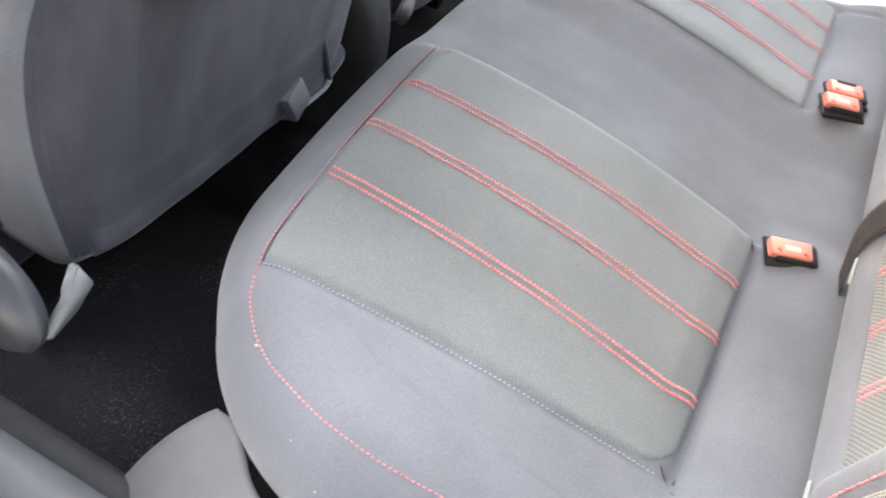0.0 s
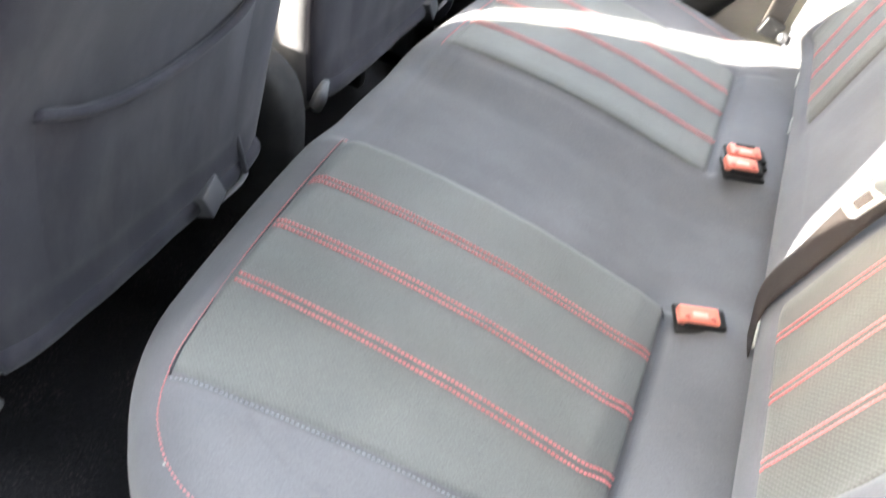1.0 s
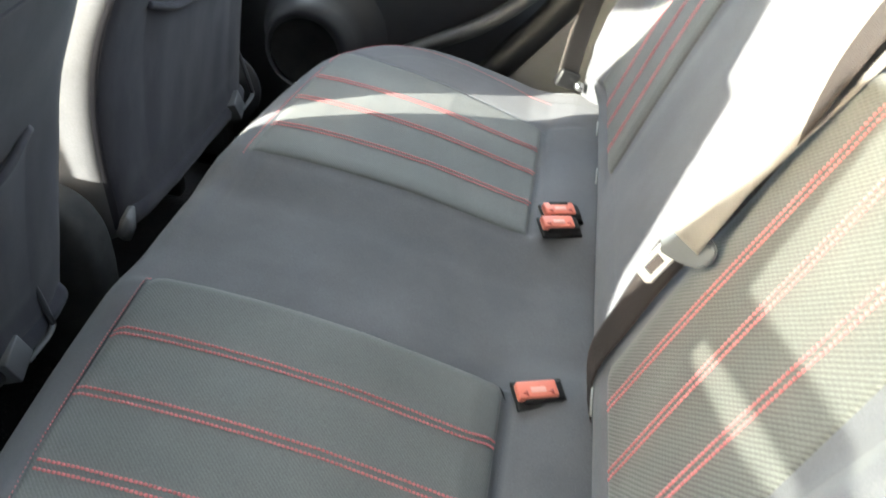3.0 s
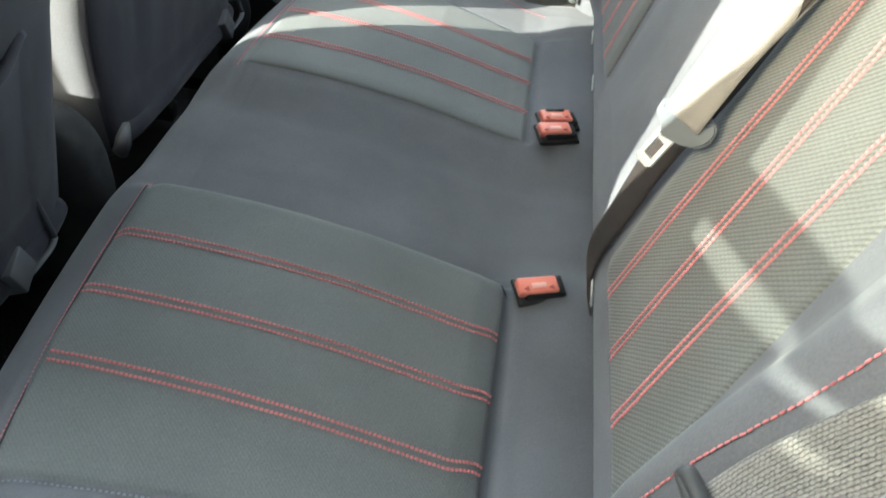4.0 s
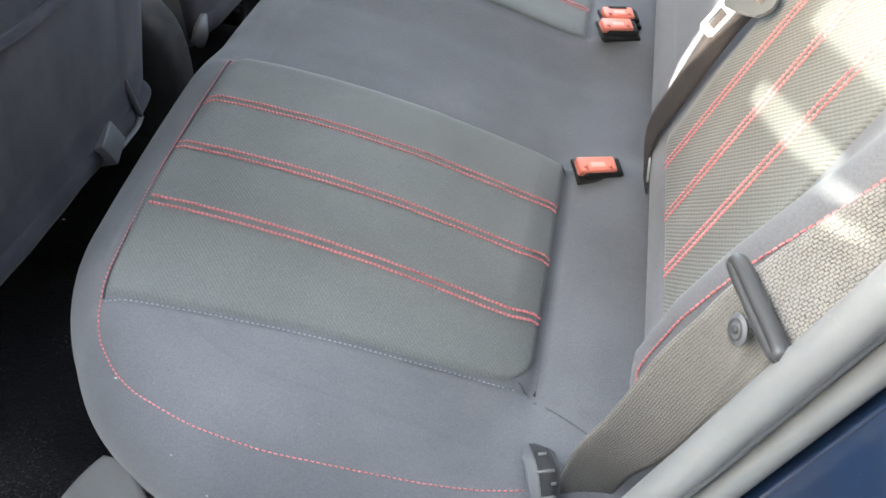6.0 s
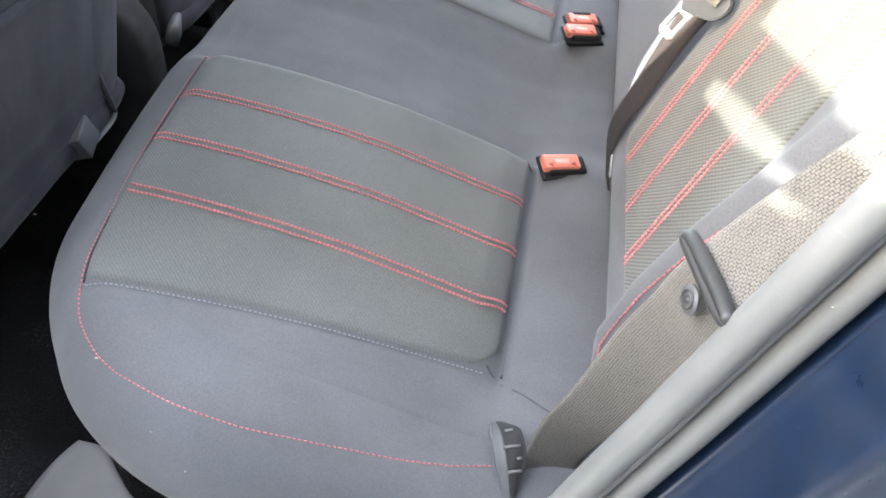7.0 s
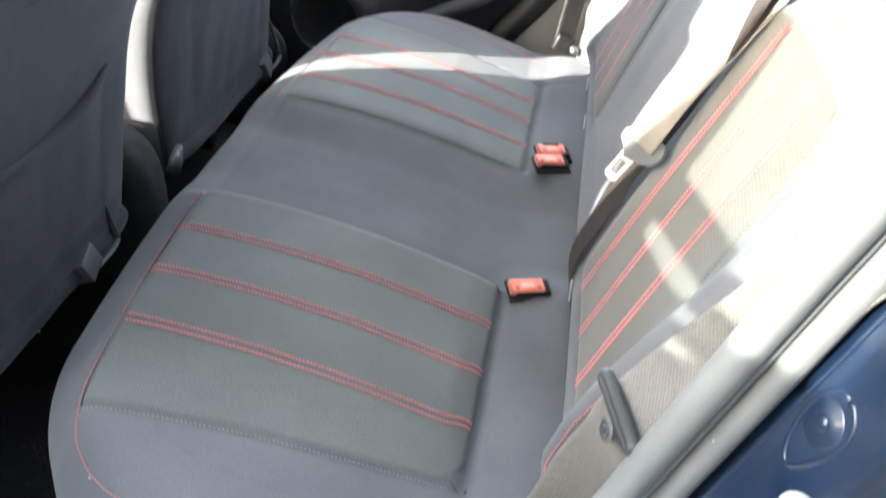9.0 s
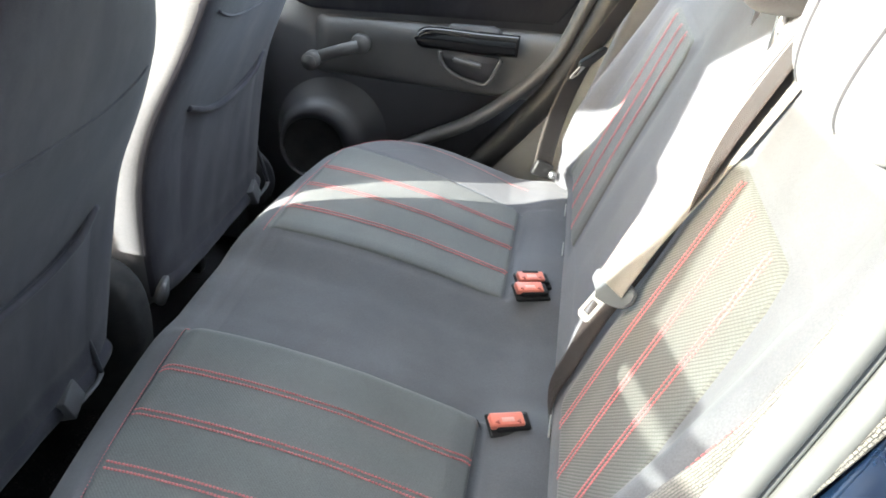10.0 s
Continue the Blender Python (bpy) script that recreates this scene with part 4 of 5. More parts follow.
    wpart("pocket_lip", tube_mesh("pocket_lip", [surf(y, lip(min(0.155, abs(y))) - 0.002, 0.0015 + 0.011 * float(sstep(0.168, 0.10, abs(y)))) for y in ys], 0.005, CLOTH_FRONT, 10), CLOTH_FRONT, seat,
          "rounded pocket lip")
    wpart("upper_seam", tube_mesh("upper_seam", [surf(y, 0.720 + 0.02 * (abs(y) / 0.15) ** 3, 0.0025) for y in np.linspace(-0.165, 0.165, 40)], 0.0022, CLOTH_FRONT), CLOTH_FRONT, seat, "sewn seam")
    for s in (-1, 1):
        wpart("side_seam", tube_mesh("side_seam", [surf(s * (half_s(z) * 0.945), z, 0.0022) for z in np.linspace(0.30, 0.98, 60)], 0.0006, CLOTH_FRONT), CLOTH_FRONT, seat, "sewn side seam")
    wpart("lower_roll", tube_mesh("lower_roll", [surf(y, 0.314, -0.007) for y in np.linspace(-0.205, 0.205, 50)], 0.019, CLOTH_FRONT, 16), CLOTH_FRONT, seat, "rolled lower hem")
    # plates and wire levers at the foot of the back
    for s in (-1, 1):
        b = Vector((rear(0.3) + 0.010, cy + s * bracket_y, 0.318))
        if s > 0:
            wpart("release_bracket", box_bm((0.022, 0.040, 0.032), tuple(b + Vector((0, 0, 0.002))), 0.0018, 2, pose(0, 0, 0, s * 14, -18, s * 8)), TRIM, seat, "grey plastic bracket")
            wpart("strap", tube_mesh("strap", smooth_path([b + Vector((0.008, s * 0.014, -0.012)), b + Vector((0.010, s * 0.052, -0.008)), b + Vector((0.008, s * 0.068, -0.003))], 12), 0.0040, TRIM, 8, 0.5), TRIM, seat)
            rod = smooth_path([b + Vector((0.008, s * 0.068, -0.003)), b + Vector((-0.004, s * 0.072, 0.03)), b + Vector((-0.02, s * 0.072, 0.075)), b + Vector((-0.03, s * 0.070, 0.11))], 24)
            wpart("lever_wire", tube_mesh("lever_wire", rod, 0.0036, TRIM_DARK), TRIM_DARK, seat, "dark lever")
        else:
            q = [(0.206, 0.327), (0.192, 0.290), (0.215, 0.272), (0.248, 0.262), (0.252, 0.271), (0.224, 0.292), (0.221, 0.304)] if cy < 0 else [(0.222, 0.346), (0.246, 0.338), (0.262, 0.322), (0.244, 0.302), (0.226, 0.312)]
            wpart("release_bracket", poly_bm([Vector((rear(0.3) + 0.004, cy + s * (y + outward), z)) for y, z in q], (1, 0, 0.2), 0.012, 0.002, 2), TRIM_MID if cy < 0 else TRIM, seat, "grey plastic bracket")
        # round hinge cover on the side of the seat
        inner = s * cy < 0
        h = Vector((rear(0.3) - (0.12 if inner else 0.055), cy + s * (0.225 if inner else 0.254 + outward), 0.325 if inner else 0.295))
        cov = cyl_bm(0.058 if inner else 0.072, 0.022, Matrix.Translation(h) @ pose(0, 0, 0, 90, 0, 0), 48, None, 0.006)
        cover = wpart("hinge_cover", cov, TRIM_DARK, seat, "grey plastic hinge cover")
        wpart("hinge_hub", cyl_bm(0.022, 0.030, Matrix.Translation(h) @ pose(0, 0, 0, 90, 0, 0), 32, None, 0.004), TRIM, cover)
        wpart("runner", box_bm((0.40, 0.03, 0.035), (rear(0.3) - 0.32, cy + s * 0.20, 0.10), 0.006), BLACK, seat, "black steel seat runner")
    wpart("valance", box_bm((0.42, 0.44, 0.10), (rear(0.3) - 0.33, cy, 0.245), 0.02, 3), CLOTH_FRONT, seat, "dark cloth seat base")
    wpart("seat_cushion", padded_block("seat_cushion", (rear(0.3) - 0.27, cy, 0.33), (0.25, 0.25, 0.07), CLOTH_FRONT, 4, 24), CLOTH_FRONT, seat)
    wpart("headrest_pad", padded_block("headrest_pad", (rear(1.0) - 0.02, cy, 1.155), (0.05, 0.13, 0.085), CLOTH_FRONT, 3.4, 24), CLOTH_FRONT, seat)
    for s in (-1, 1):
        wpart("headrest_post", cyl_bm(0.006, 0.12, pose(rear(1.0) - 0.02, cy + s * 0.05, 1.06), 12), STEEL, seat, "steel headrest post")
    return seat


front_seat(-0.248, 0.0, 0.0, 0.534, 0.035, 0.086, "dark grey cloth front seat with a map pocket, seen from behind")
front_seat(0.335, -0.06, 0.004, 0.566, 0.0, 0.143, "dark grey cloth front seat with a pale lit side bolster")


# ---------------------------------------------------------------- body: floor, tunnel, sills
# ground out of view, kept pale to bounce light into the cabin
ground = mesh_from("ground", [(-80, -80, -0.32), (80, -80, -0.32), (80, 80, -0.32), (-80, 80, -0.32)], [(0, 1, 2, 3)], PALE_GROUND, False)
put("ground", ground, None, "pale grey unseen ground that bounces light up", "ground", "structure")


def floor_mesh():
    nx, ny = 120, 110
    V = []
    for x in np.linspace(-1.6, 0.20, nx):
        for y in np.linspace(-0.60, 0.74, ny):
            z = 0.055 + 0.115 * float(sstep(0.14, 0.07, abs(y - 0.0))) * float(sstep(-0.40, -0.50, x))
            z += 0.20 * float(sstep(-0.385, -0.34, x)) * float(sstep(-0.50, -0.45, y))
            z += 0.05 * float(sstep(-0.555, -0.575, y)) + 0.004 * math.sin(13 * x + 5 * y) * math.sin(17 * y)
            V.append((x, y, z))
    return mesh_from("floor", V, grid_faces(nx, ny), CARPET)


put("floor", floor_mesh(), None, "black carpeted car floor with lint", "floor", "structure")

tagged(part("lint", box_bm((0.004, 0.003, 0.002), (-0.640, -0.115, 0.13), 0.0008, 1), WHITE_MARK), "pale crumb of lint on the black carpet", "lint")
for x, y, size in ((-0.290, -0.534, 0.0019), (-0.164, -0.434, 0.0014), (-0.147, -0.450, 0.0011), (-0.205, -0.585, 0.0013), (-0.234, -0.572, 0.0011), (-0.05, -0.30, 0.0012)):
    q = on_seat(x, y, 0.0012)
    tagged(part("lint", box_bm((size, size * 0.7, size * 0.5), tuple(q), 0.0002, 1), ZINC), "white fleck of lint on the seat cushion", "lint", "flecks of lint")
tagged(part("lint", box_bm((0.0011, 0.0009, 0.0010), (0.1225, -0.6105, 0.692), 0.0004, 1), WHITE_MARK), "white fleck of dirt on the door seal", "lint")

# sill: inner carpet retainer, scuff plate and seal along the near door opening
sill = thing("sill", (-0.6, -0.62, 0.1), "charcoal plastic door sill with a rubber seal", "sill", "", "structure")
px = [Vector((x, 0, 0)) for x in np.linspace(-1.5, -0.30, 30)]
axes = [(Vector((0, 1, 0)), Vector((0, 0, 1)))] * 30
wpart("carpet_retainer", sweep_mesh("carpet_retainer", px, [(-0.546, 0.06), (-0.547, 0.130), (-0.551, 0.145), (-0.560, 0.152), (-0.571, 0.151), (-0.578, 0.144)], axes, GRILLE), GRILLE, sill)
wpart("scuff_plate", sweep_mesh("scuff_plate", px, [(-0.577, 0.140), (-0.579, 0.147), (-0.60, 0.150), (-0.62, 0.144), (-0.632, 0.128), (-0.634, 0.05)], axes, TRIM), TRIM, sill, "grey scuff plate")
wpart("outer_sill", sweep_mesh("outer_sill", px, [(-0.632, 0.11), (-0.66, 0.105), (-0.685, 0.09), (-0.70, 0.05), (-0.72, 0.03), (-0.74, -0.05), (-0.72, -0.15)], axes, BLUE), BLUE, sill, "dark blue painted sill")
wpart("sill_seal", tube_mesh("sill_seal", [Vector((x, -0.640, 0.138)) for x in np.linspace(-1.5, -0.30, 30)], 0.012, SEAL, 14), SEAL, sill, "grey rubber seal")

# pale trim between sill and cushion
kick = thing("side_trim_panel", (-0.36, -0.56, 0.08), "pale grey plastic trim panel below the cushion's side", "trim panel", "", "structure")
A = smooth_path([(-0.352, -0.502, 0.268), (-0.325, -0.506, 0.270), (-0.302, -0.528, 0.272), (-0.265, -0.555, 0.275), (-0.15, -0.600, 0.290)], 26)
B = smooth_path([(-0.428, -0.556, 0.125), (-0.37, -0.592, 0.145), (-0.28, -0.606, 0.165), (-0.16, -0.612, 0.22)], 26)
V = []
for a, b in zip(A, B):
    for k in range(22):
        v = k / 21
        V.append(a.lerp(b, v) + Vector((-0.35, -0.7, 0.5)) * (0.012 * math.sin(math.pi * v)) - Vector((0, 0, 0.012)) * (1 - v) ** 6)
wpart("panel", mesh_from("panel", V, grid_faces(26, 22), TRIM_LIGHT), TRIM_LIGHT, kick)
kick.children[0].modifiers.new("thickness", "SOLIDIFY").thickness = 0.003

# ---------------------------------------------------------------- near door opening: seal and painted jamb
UP, ACROSS, OUT = Vector((0.287, 0, 0.958)), Vector((0.958, 0, -0.287)), Vector((0, -1, 0))
jamb = thing("door_jamb", (0.10, -0.62, 0.40), "dark blue painted door jamb with a grey double rubber seal", "door frame", "", "structure")
edge_pts = [(-0.30, -0.642, 0.150), (-0.20, -0.638, 0.180), (-0.10, -0.625, 0.245), (-0.035, -0.610, 0.325), (0.010, -0.602, 0.400), (0.036, -0.60, 0.462), (0.063, -0.60, 0.556), (0.092, -0.60, 0.652), (0.118, -0.60, 0.738), (0.150, -0.60, 0.848),
            (0.185, -0.59, 0.965), (0.222, -0.575, 1.09), (0.25, -0.55, 1.22)]
edge = [p + Vector((float(np.interp(p.z, [0.48, 0.58, 0.68, 0.80, 0.95, 1.1], [0.001, 0.0, -0.004, -0.008, -0.009, -0.007])), 0, 0)) for p in smooth_path(edge_pts, 90)]
frames = []
for i, p in enumerate(edge):
    t = (edge[min(i + 1, 89)] - edge[max(i - 1, 0)]).normalized()
    n = Vector((t.z, 0, -t.x)).normalized()
    frames.append((n, OUT))


def arc(cx, cy, r, a0, a1, n=9):
    return [(cx + r * math.cos(radians(a0 + (a1 - a0) * k / (n - 1))), cy + r * math.sin(radians(a0 + (a1 - a0) * k / (n - 1)))) for k in range(n)]


wpart("seal_bulb", sweep_mesh("seal_bulb", edge, arc(0.0068, 0.002, 0.0098, 215, -35, 19), frames, SEAL), SEAL, jamb, "grey rubber seal bulb")
wpart("seal_bead", sweep_mesh("seal_bead", edge, arc(0.0182, 0.0035, 0.0022, 200, -20, 9), frames, SEAL), SEAL, jamb, "thin rubber bead")
wpart("seal_lip", sweep_mesh("seal_lip", edge, [(0.0208, -0.004), (0.0214, 0.004), (0.0232, 0.0078), (0.0268, 0.0100), (0.0320, 0.0104), (0.0352, 0.0084), (0.0368, 0.003), (0.0372, -0.004)], frames, SEAL), SEAL, jamb, "broad grey rubber seal lip")
wpart("seal_groove", sweep_mesh("seal_groove", edge, [(0.002, -0.007), (0.004, -0.002), (0.0355, -0.001)], frames, TRIM), TRIM, jamb, "dark groove under the seal")
prof = [(0.0335, -0.004), (0.0340, 0.007), (0.0350, 0.0115), (0.0372, 0.0125), (0.0390, 0.0160), (0.042, 0.024), (0.047, 0.038), (0.052, 0.051), (0.0555, 0.0545), (0.062, 0.0550), (0.072, 0.057), (0.09, 0.061), (0.13, 0.078), (0.17, 0.11), (0.20, 0.15)]
prof = [(a + 0.0067 * max(0.0, 1 - (a - 0.0335) / 0.0565), b) for a, b in prof]
wpart("painted_jamb", sweep_mesh("painted_jamb", edge, [tuple(p)[:2] for p in smooth_path([(a, b, 0) for a, b in prof], 60)], frames, BLUE), BLUE, jamb, "dark blue painted steel jamb")
wpart("rolled_edge", tube_mesh("rolled_edge", [q + f[0] * 0.0415 + OUT * 0.0098 for q, f in zip(edge, frames)], 0.0017, BLUE, 10), BLUE, jamb, "rolled painted edge")
wpart("inner_trim", sweep_mesh("inner_trim", edge, [(0.004, -0.005), (0.030, -0.010), (0.06, -0.022), (0.09, -0.04), (0.12, -0.05)], frames, TRIM_DARK), TRIM_DARK, jamb, "grey plastic inner trim")


def on_jamb(x, z, lift=0.0):
    """The jamb's surface at a place given from the side."""
    i = min(range(90), key=lambda k: abs((Vector((x, 0, z)) - Vector((edge[k].x, 0, edge[k].z))).dot(Vector((frames[k][0].z, 0, -frames[k][0].x)))) + 10 * (abs(edge[k].z - z) > 0.08))
    q = (Vector((x, 0, z)) - Vector((edge[i].x, 0, edge[i].z))).dot(frames[i][0])
    b = float(np.interp(q, [v[0] for v in prof], [v[1] for v in prof]))
    return Vector((x, edge[i].y - b - lift, z))


# pressed recess and boss in the jamb
for x, z in ((0.160, 0.732),):
    c = on_jamb(x, z, 0.0)
    face = (on_jamb(x + 0.004, z) - on_jamb(x - 0.004, z)).cross(on_jamb(x, z + 0.004) - on_jamb(x, z - 0.004)).normalized()
    face = face if face.y < 0 else -face
    turn = face.to_track_quat("Z", "Y").to_matrix().to_4x4()
    wpart("pressed_boss", cyl_bm(0.015, 0.003, Matrix.Translation(c) @ turn, 36, 0.010, 0.0015), BLUE, jamb)
    long = Vector((0.30, 0, 0.95)) - face * Vector((0.30, 0, 0.95)).dot(face)
    long.normalize()
    wide = face.cross(long)
    oval = []
    for k in range(41):
        w = 2 * math.pi * k / 40
        q = c - long * 0.006 + long * (0.024 * math.cos(w)) + wide * (0.013 * math.sin(w) * (1 + 0.35 * math.cos(w)))
        oval.append(on_jamb(q.x, q.z, 0.0005))
    wpart("pressed_rim", tube_mesh("pressed_rim", oval, 0.0016, BLUE, 8, 0.5, tuple(face)), BLUE, jamb, "raised rim of a pressed recess")
    wpart("boss_screw", cyl_bm(0.0045, 0.001, Matrix.Translation(c + face * 0.0018) @ turn, 20, 0.0035), BLUE, jamb)

striker = thing("door_striker", (0.15, -0.65, 0.68), "pale zinc door striker loop bolted to the blue jamb", "door striker")
sr, su = Vector((0.979, 0.166, 0.120)), Vector((-0.199, 0.630, 0.752))
n_s = sr.cross(su).normalized()
tip = Vector((0.141, -0.647, 0.704))
S = lambda a, b, w=0.0: tip + sr * a - su * b + n_s * w
plate = ((0.012, 0.038), (0.012, 0.048), (0.017, 0.0555), (0.027, 0.057), (0.044, 0.050), (0.056, 0.038), (0.056, 0.020), (0.044, 0.012), (0.034, 0.016), (0.030, 0.030), (0.022, 0.034))
wpart("base_plate", poly_bm([S(a, b, -0.006) for a, b in plate], n_s, 0.006, 0.002, 2), ZINC, striker)
ring = smooth_path([S(0.046, 0.030, -0.010), S(0.034, 0.022, -0.003), S(0.023, 0.012, 0.002), S(0.013, 0.0045, 0.004), S(0.0075, 0.0035, 0.005), S(0.0058, 0.008, 0.004), S(0.0095, 0.018, 0.002), S(0.0145, 0.0285, 0.0), S(0.024, 0.034, -0.004), S(0.036, 0.037, -0.009)], 60)
wpart("loop", tube_mesh("loop", ring, 0.0046, ZINC, 14, 0.9, tuple(n_s)), ZINC, striker, "white coated steel striker loop")
wpart("loop_sleeve", tube_mesh("loop_sleeve", smooth_path([S(0.0125, 0.0345, -0.003), S(0.022, 0.0375, -0.003), S(0.040, 0.043, -0.004)], 20), 0.0024, TRIM, 12), TRIM, striker, "grey plastic sleeve")
for a, b in ((0.050, 0.022), (0.038, 0.048)):
    wpart("bolt", cyl_bm(0.007, 0.005, Matrix.Translation(S(a, b, -0.004)) @ n_s.to_track_quat("Z", "Y").to_matrix().to_4x4(), 24, 0.005), STEEL, striker, "countersunk bolt")


# ---------------------------------------------------------------- far rear door
door = thing("door_1", (-0.2, 0.72, 0.1), "charcoal rear door card with window crank and speaker, closed", "car door", "", "structure")
DY = 0.705
D = lambda x, z, y=DY: Vector((x, y, z))
card = [(-0.60, 0.10), (-0.30, 0.10), (-0.22, 0.22), (-0.13, 0.35), (-0.065, 0.43), (-0.01, 0.52), (0.04, 0.60), (0.075, 0.68), (0.10, 0.76), (0.11, 0.80), (-0.60, 0.80)]
wpart("card", poly_bm([D(x, z) for x, z in card], (0, 1, 0), 0.03, 0.006, 3), TRIM_DOOR, door)
wpart("upper_pad", poly_bm([D(x, z, DY - 0.010) for x, z in ((-0.465, 0.632), (0.010, 0.668), (0.06, 0.74), (0.08, 0.80), (-0.60, 0.80), (-0.60, 0.70), (-0.50, 0.64))], (0, 1, 0), 0.03, 0.006, 3), CLOTH_FRONT, door,
      "dark cloth upper door pad")
# armrest band, fuller at its middle
V, nu, nv = [], 40, 14
top = lambda u: 0.624 + 0.030 * u
bot = lambda u: 0.505 + 0.004 * u + 0.02 * max(0.0, u - 0.8)
for i in range(nu):
    u = i / (nu - 1)
    x = -0.462 + 0.475 * u
    for j in range(nv):
        v = j / (nv - 1)
        z = bot(u) + (top(u) - bot(u)) * v
        out = 0.034 * (1 - abs(2 * v - 1) ** 4) ** 0.5 * float(sstep(0, 0.06, u)) * (0.7 + 0.3 * float(sstep(0.2, 0.5, u)))
        V.append((x + (0.03 * v if u > 0.98 else 0), DY + 0.002 - out, z))
wpart("armrest", mesh_from("armrest", V, grid_faces(nu, nv), TRIM_ARM), TRIM_ARM, door, "grey moulded armrest band")
# raised rim that follows the wheel arch
rim_pts = [(-0.34, 0.33), (-0.22, 0.400), (-0.13, 0.455), (-0.055, 0.520), (0.018, 0.608), (0.058, 0.715), (0.075, 0.77), (0.082, 0.80)]
rp = smooth_path([(x, DY - 0.026 + 0.012 * (z < 0.42), z) for x, z in rim_pts], 60)
wpart("rim", tube_mesh("rim", rp, 0.014, TRIM_ARM, 14, 1.4, (0, 1, 0)), TRIM_ARM, door, "raised grey rim along the door's edge")
# door pull with its gloss cap
V = []
cap = smooth_path([(-0.252, 0, 0.612), (-0.20, 0, 0.616), (-0.12, 0, 0.618), (-0.052, 0, 0.622)], 30)
for i, c in enumerate(cap):
    u = i / 29
    hh = 0.021 * (1 - max(0, 1 - u * 8) ** 2.2) ** 0.5 + 0.0005
    for k in range(18):
        w = 2 * math.pi * k / 18
        V.append((c.x, DY - 0.040 + 0.014 * math.sin(w), c.z + 0.004 + hh * math.cos(w)))
F = grid_faces(30, 18, close_v=True) + [tuple(range(18)), tuple(reversed(range(29 * 18, 30 * 18)))]
handle = wpart("door_handle", mesh_from("door_handle", V, F, GLOSS), GLOSS, door, "gloss black door pull cap")
wpart("handle_lever", poly_bm([D(x, z, DY - 0.040) for x, z in ((-0.192, 0.645), (-0.10, 0.652), (-0.085, 0.640), (-0.19, 0.634))], (0, 1, 0), 0.03, 0.004, 2), TRIM, door, "grey release lever")
cup = [(-0.200, 0.600), (-0.192, 0.575), (-0.165, 0.556), (-0.115, 0.545), (-0.098, 0.555), (-0.080, 0.598)]
wpart("handle_cup", poly_bm([D(x, z, DY - 0.052) for x, z in cup], (0, 1, 0), 0.03, 0.006, 3), TRIM_DOOR, door, "moulded finger cup")
wpart("cup_rim", tube_mesh("cup_rim", smooth_path([D(x, z, DY - 0.052) for x, z in cup], 40), 0.0045, TRIM_ARM, 10), TRIM_ARM, door)
wpart("cup_insert", box_bm((0.055, 0.012, 0.010), (-0.145, DY - 0.056, 0.585), 0.004, 2, pose(0, 0, 0, 0, 6, 0)), TRIM_ARM, door)
# window crank
crank = wpart("window_crank", tube_mesh("window_crank", [D(-0.360, 0.583, DY - 0.048), D(-0.40, 0.568, DY - 0.052), D(-0.447, 0.548, DY - 0.056)], 0.0125, TRIM_ARM, 18, 0.7, (0, 1, 0)), TRIM_ARM, door, "grey window crank arm")
wpart("crank_hub", cyl_bm(0.021, 0.03, Matrix.Translation(D(-0.360, 0.583, DY - 0.036)) @ pose(0, 0, 0, 90, 0, 0), 36, 0.018, 0.004), TRIM_ARM, crank)
wpart("crank_knob", cyl_bm(0.0165, 0.034, Matrix.Translation(D(-0.447, 0.548, DY - 0.068)) @ pose(0, 0, 0, 90, 0, 0), 36, 0.018, 0.003), TRIM_ARM, crank)
wpart("knob_cap", cyl_bm(0.0135, 0.004, Matrix.Translation(D(-0.447, 0.548, DY - 0.087)) @ pose(0, 0, 0, 90, 0, 0), 36, None, 0.001), TRIM_ARM, crank)
# speaker pod: dished collar and dark grille
V, nr, na = [], 16, 64
for i in range(nr):
    r = i / (nr - 1)
    for k in range(na):
        w = 2 * math.pi * k / na
        R = 0.065 + 0.066 * r
        cx, cz = -0.447 + 0.036 * r, 0.352 + 0.032 * r
        bulge = 0.044 * math.cos(r * math.pi / 2) ** 2 + 0.012 * math.sin(math.pi * min(1, r * 2.5)) * (r < 0.4)
        V.append((cx + R * math.cos(w), DY + 0.004 - bulge, cz + R * math.sin(w)))
wpart("speaker_collar", mesh_from("speaker_collar", V, grid_faces(nr, na, close_v=True), TRIM_DOOR), TRIM_DOOR, door, "dished charcoal speaker collar")
V = [(-0.447, DY - 0.014, 0.352)]
for i in range(1, 8):
    for k in range(na):
        w = 2 * math.pi * k / na
        r = 0.066 * i / 7
        V.append((-0.447 + r * math.cos(w), DY - 0.014 - 0.018 * (i / 7) ** 3, 0.352 + r * math.sin(w)))
F = [(0, 1 + k, 1 + (k + 1) % na) for k in range(na)]
F += [tuple(1 + v for v in f) for f in grid_faces(7, na, close_v=True)]
wpart("speaker_grille", mesh_from("speaker_grille", V, F, GRILLE), GRILLE, door, "dark round speaker grille")
# black gap seal and the body behind
gap = smooth_path([(-0.62, 0.685, 0.62), (-0.615, 0.69, 0.45), (-0.60, 0.69, 0.30), (-0.56, 0.69, 0.19)], 40)
wpart("front_seal", tube_mesh("front_seal", gap, 0.02, BLACK, 12), BLACK, door, "black rubber seal")
gap = smooth_path([(-0.30, 0.685, 0.14), (-0.15, 0.685, 0.30), (-0.085, 0.683, 0.39), (-0.01, 0.68, 0.49), (0.05, 0.675, 0.59), (0.10, 0.67, 0.72), (0.14, 0.665, 0.86)], 50)
wpart("rear_seal", tube_mesh("rear_seal", gap, 0.027, BLACK, 12), BLACK, door, "black rubber seal")

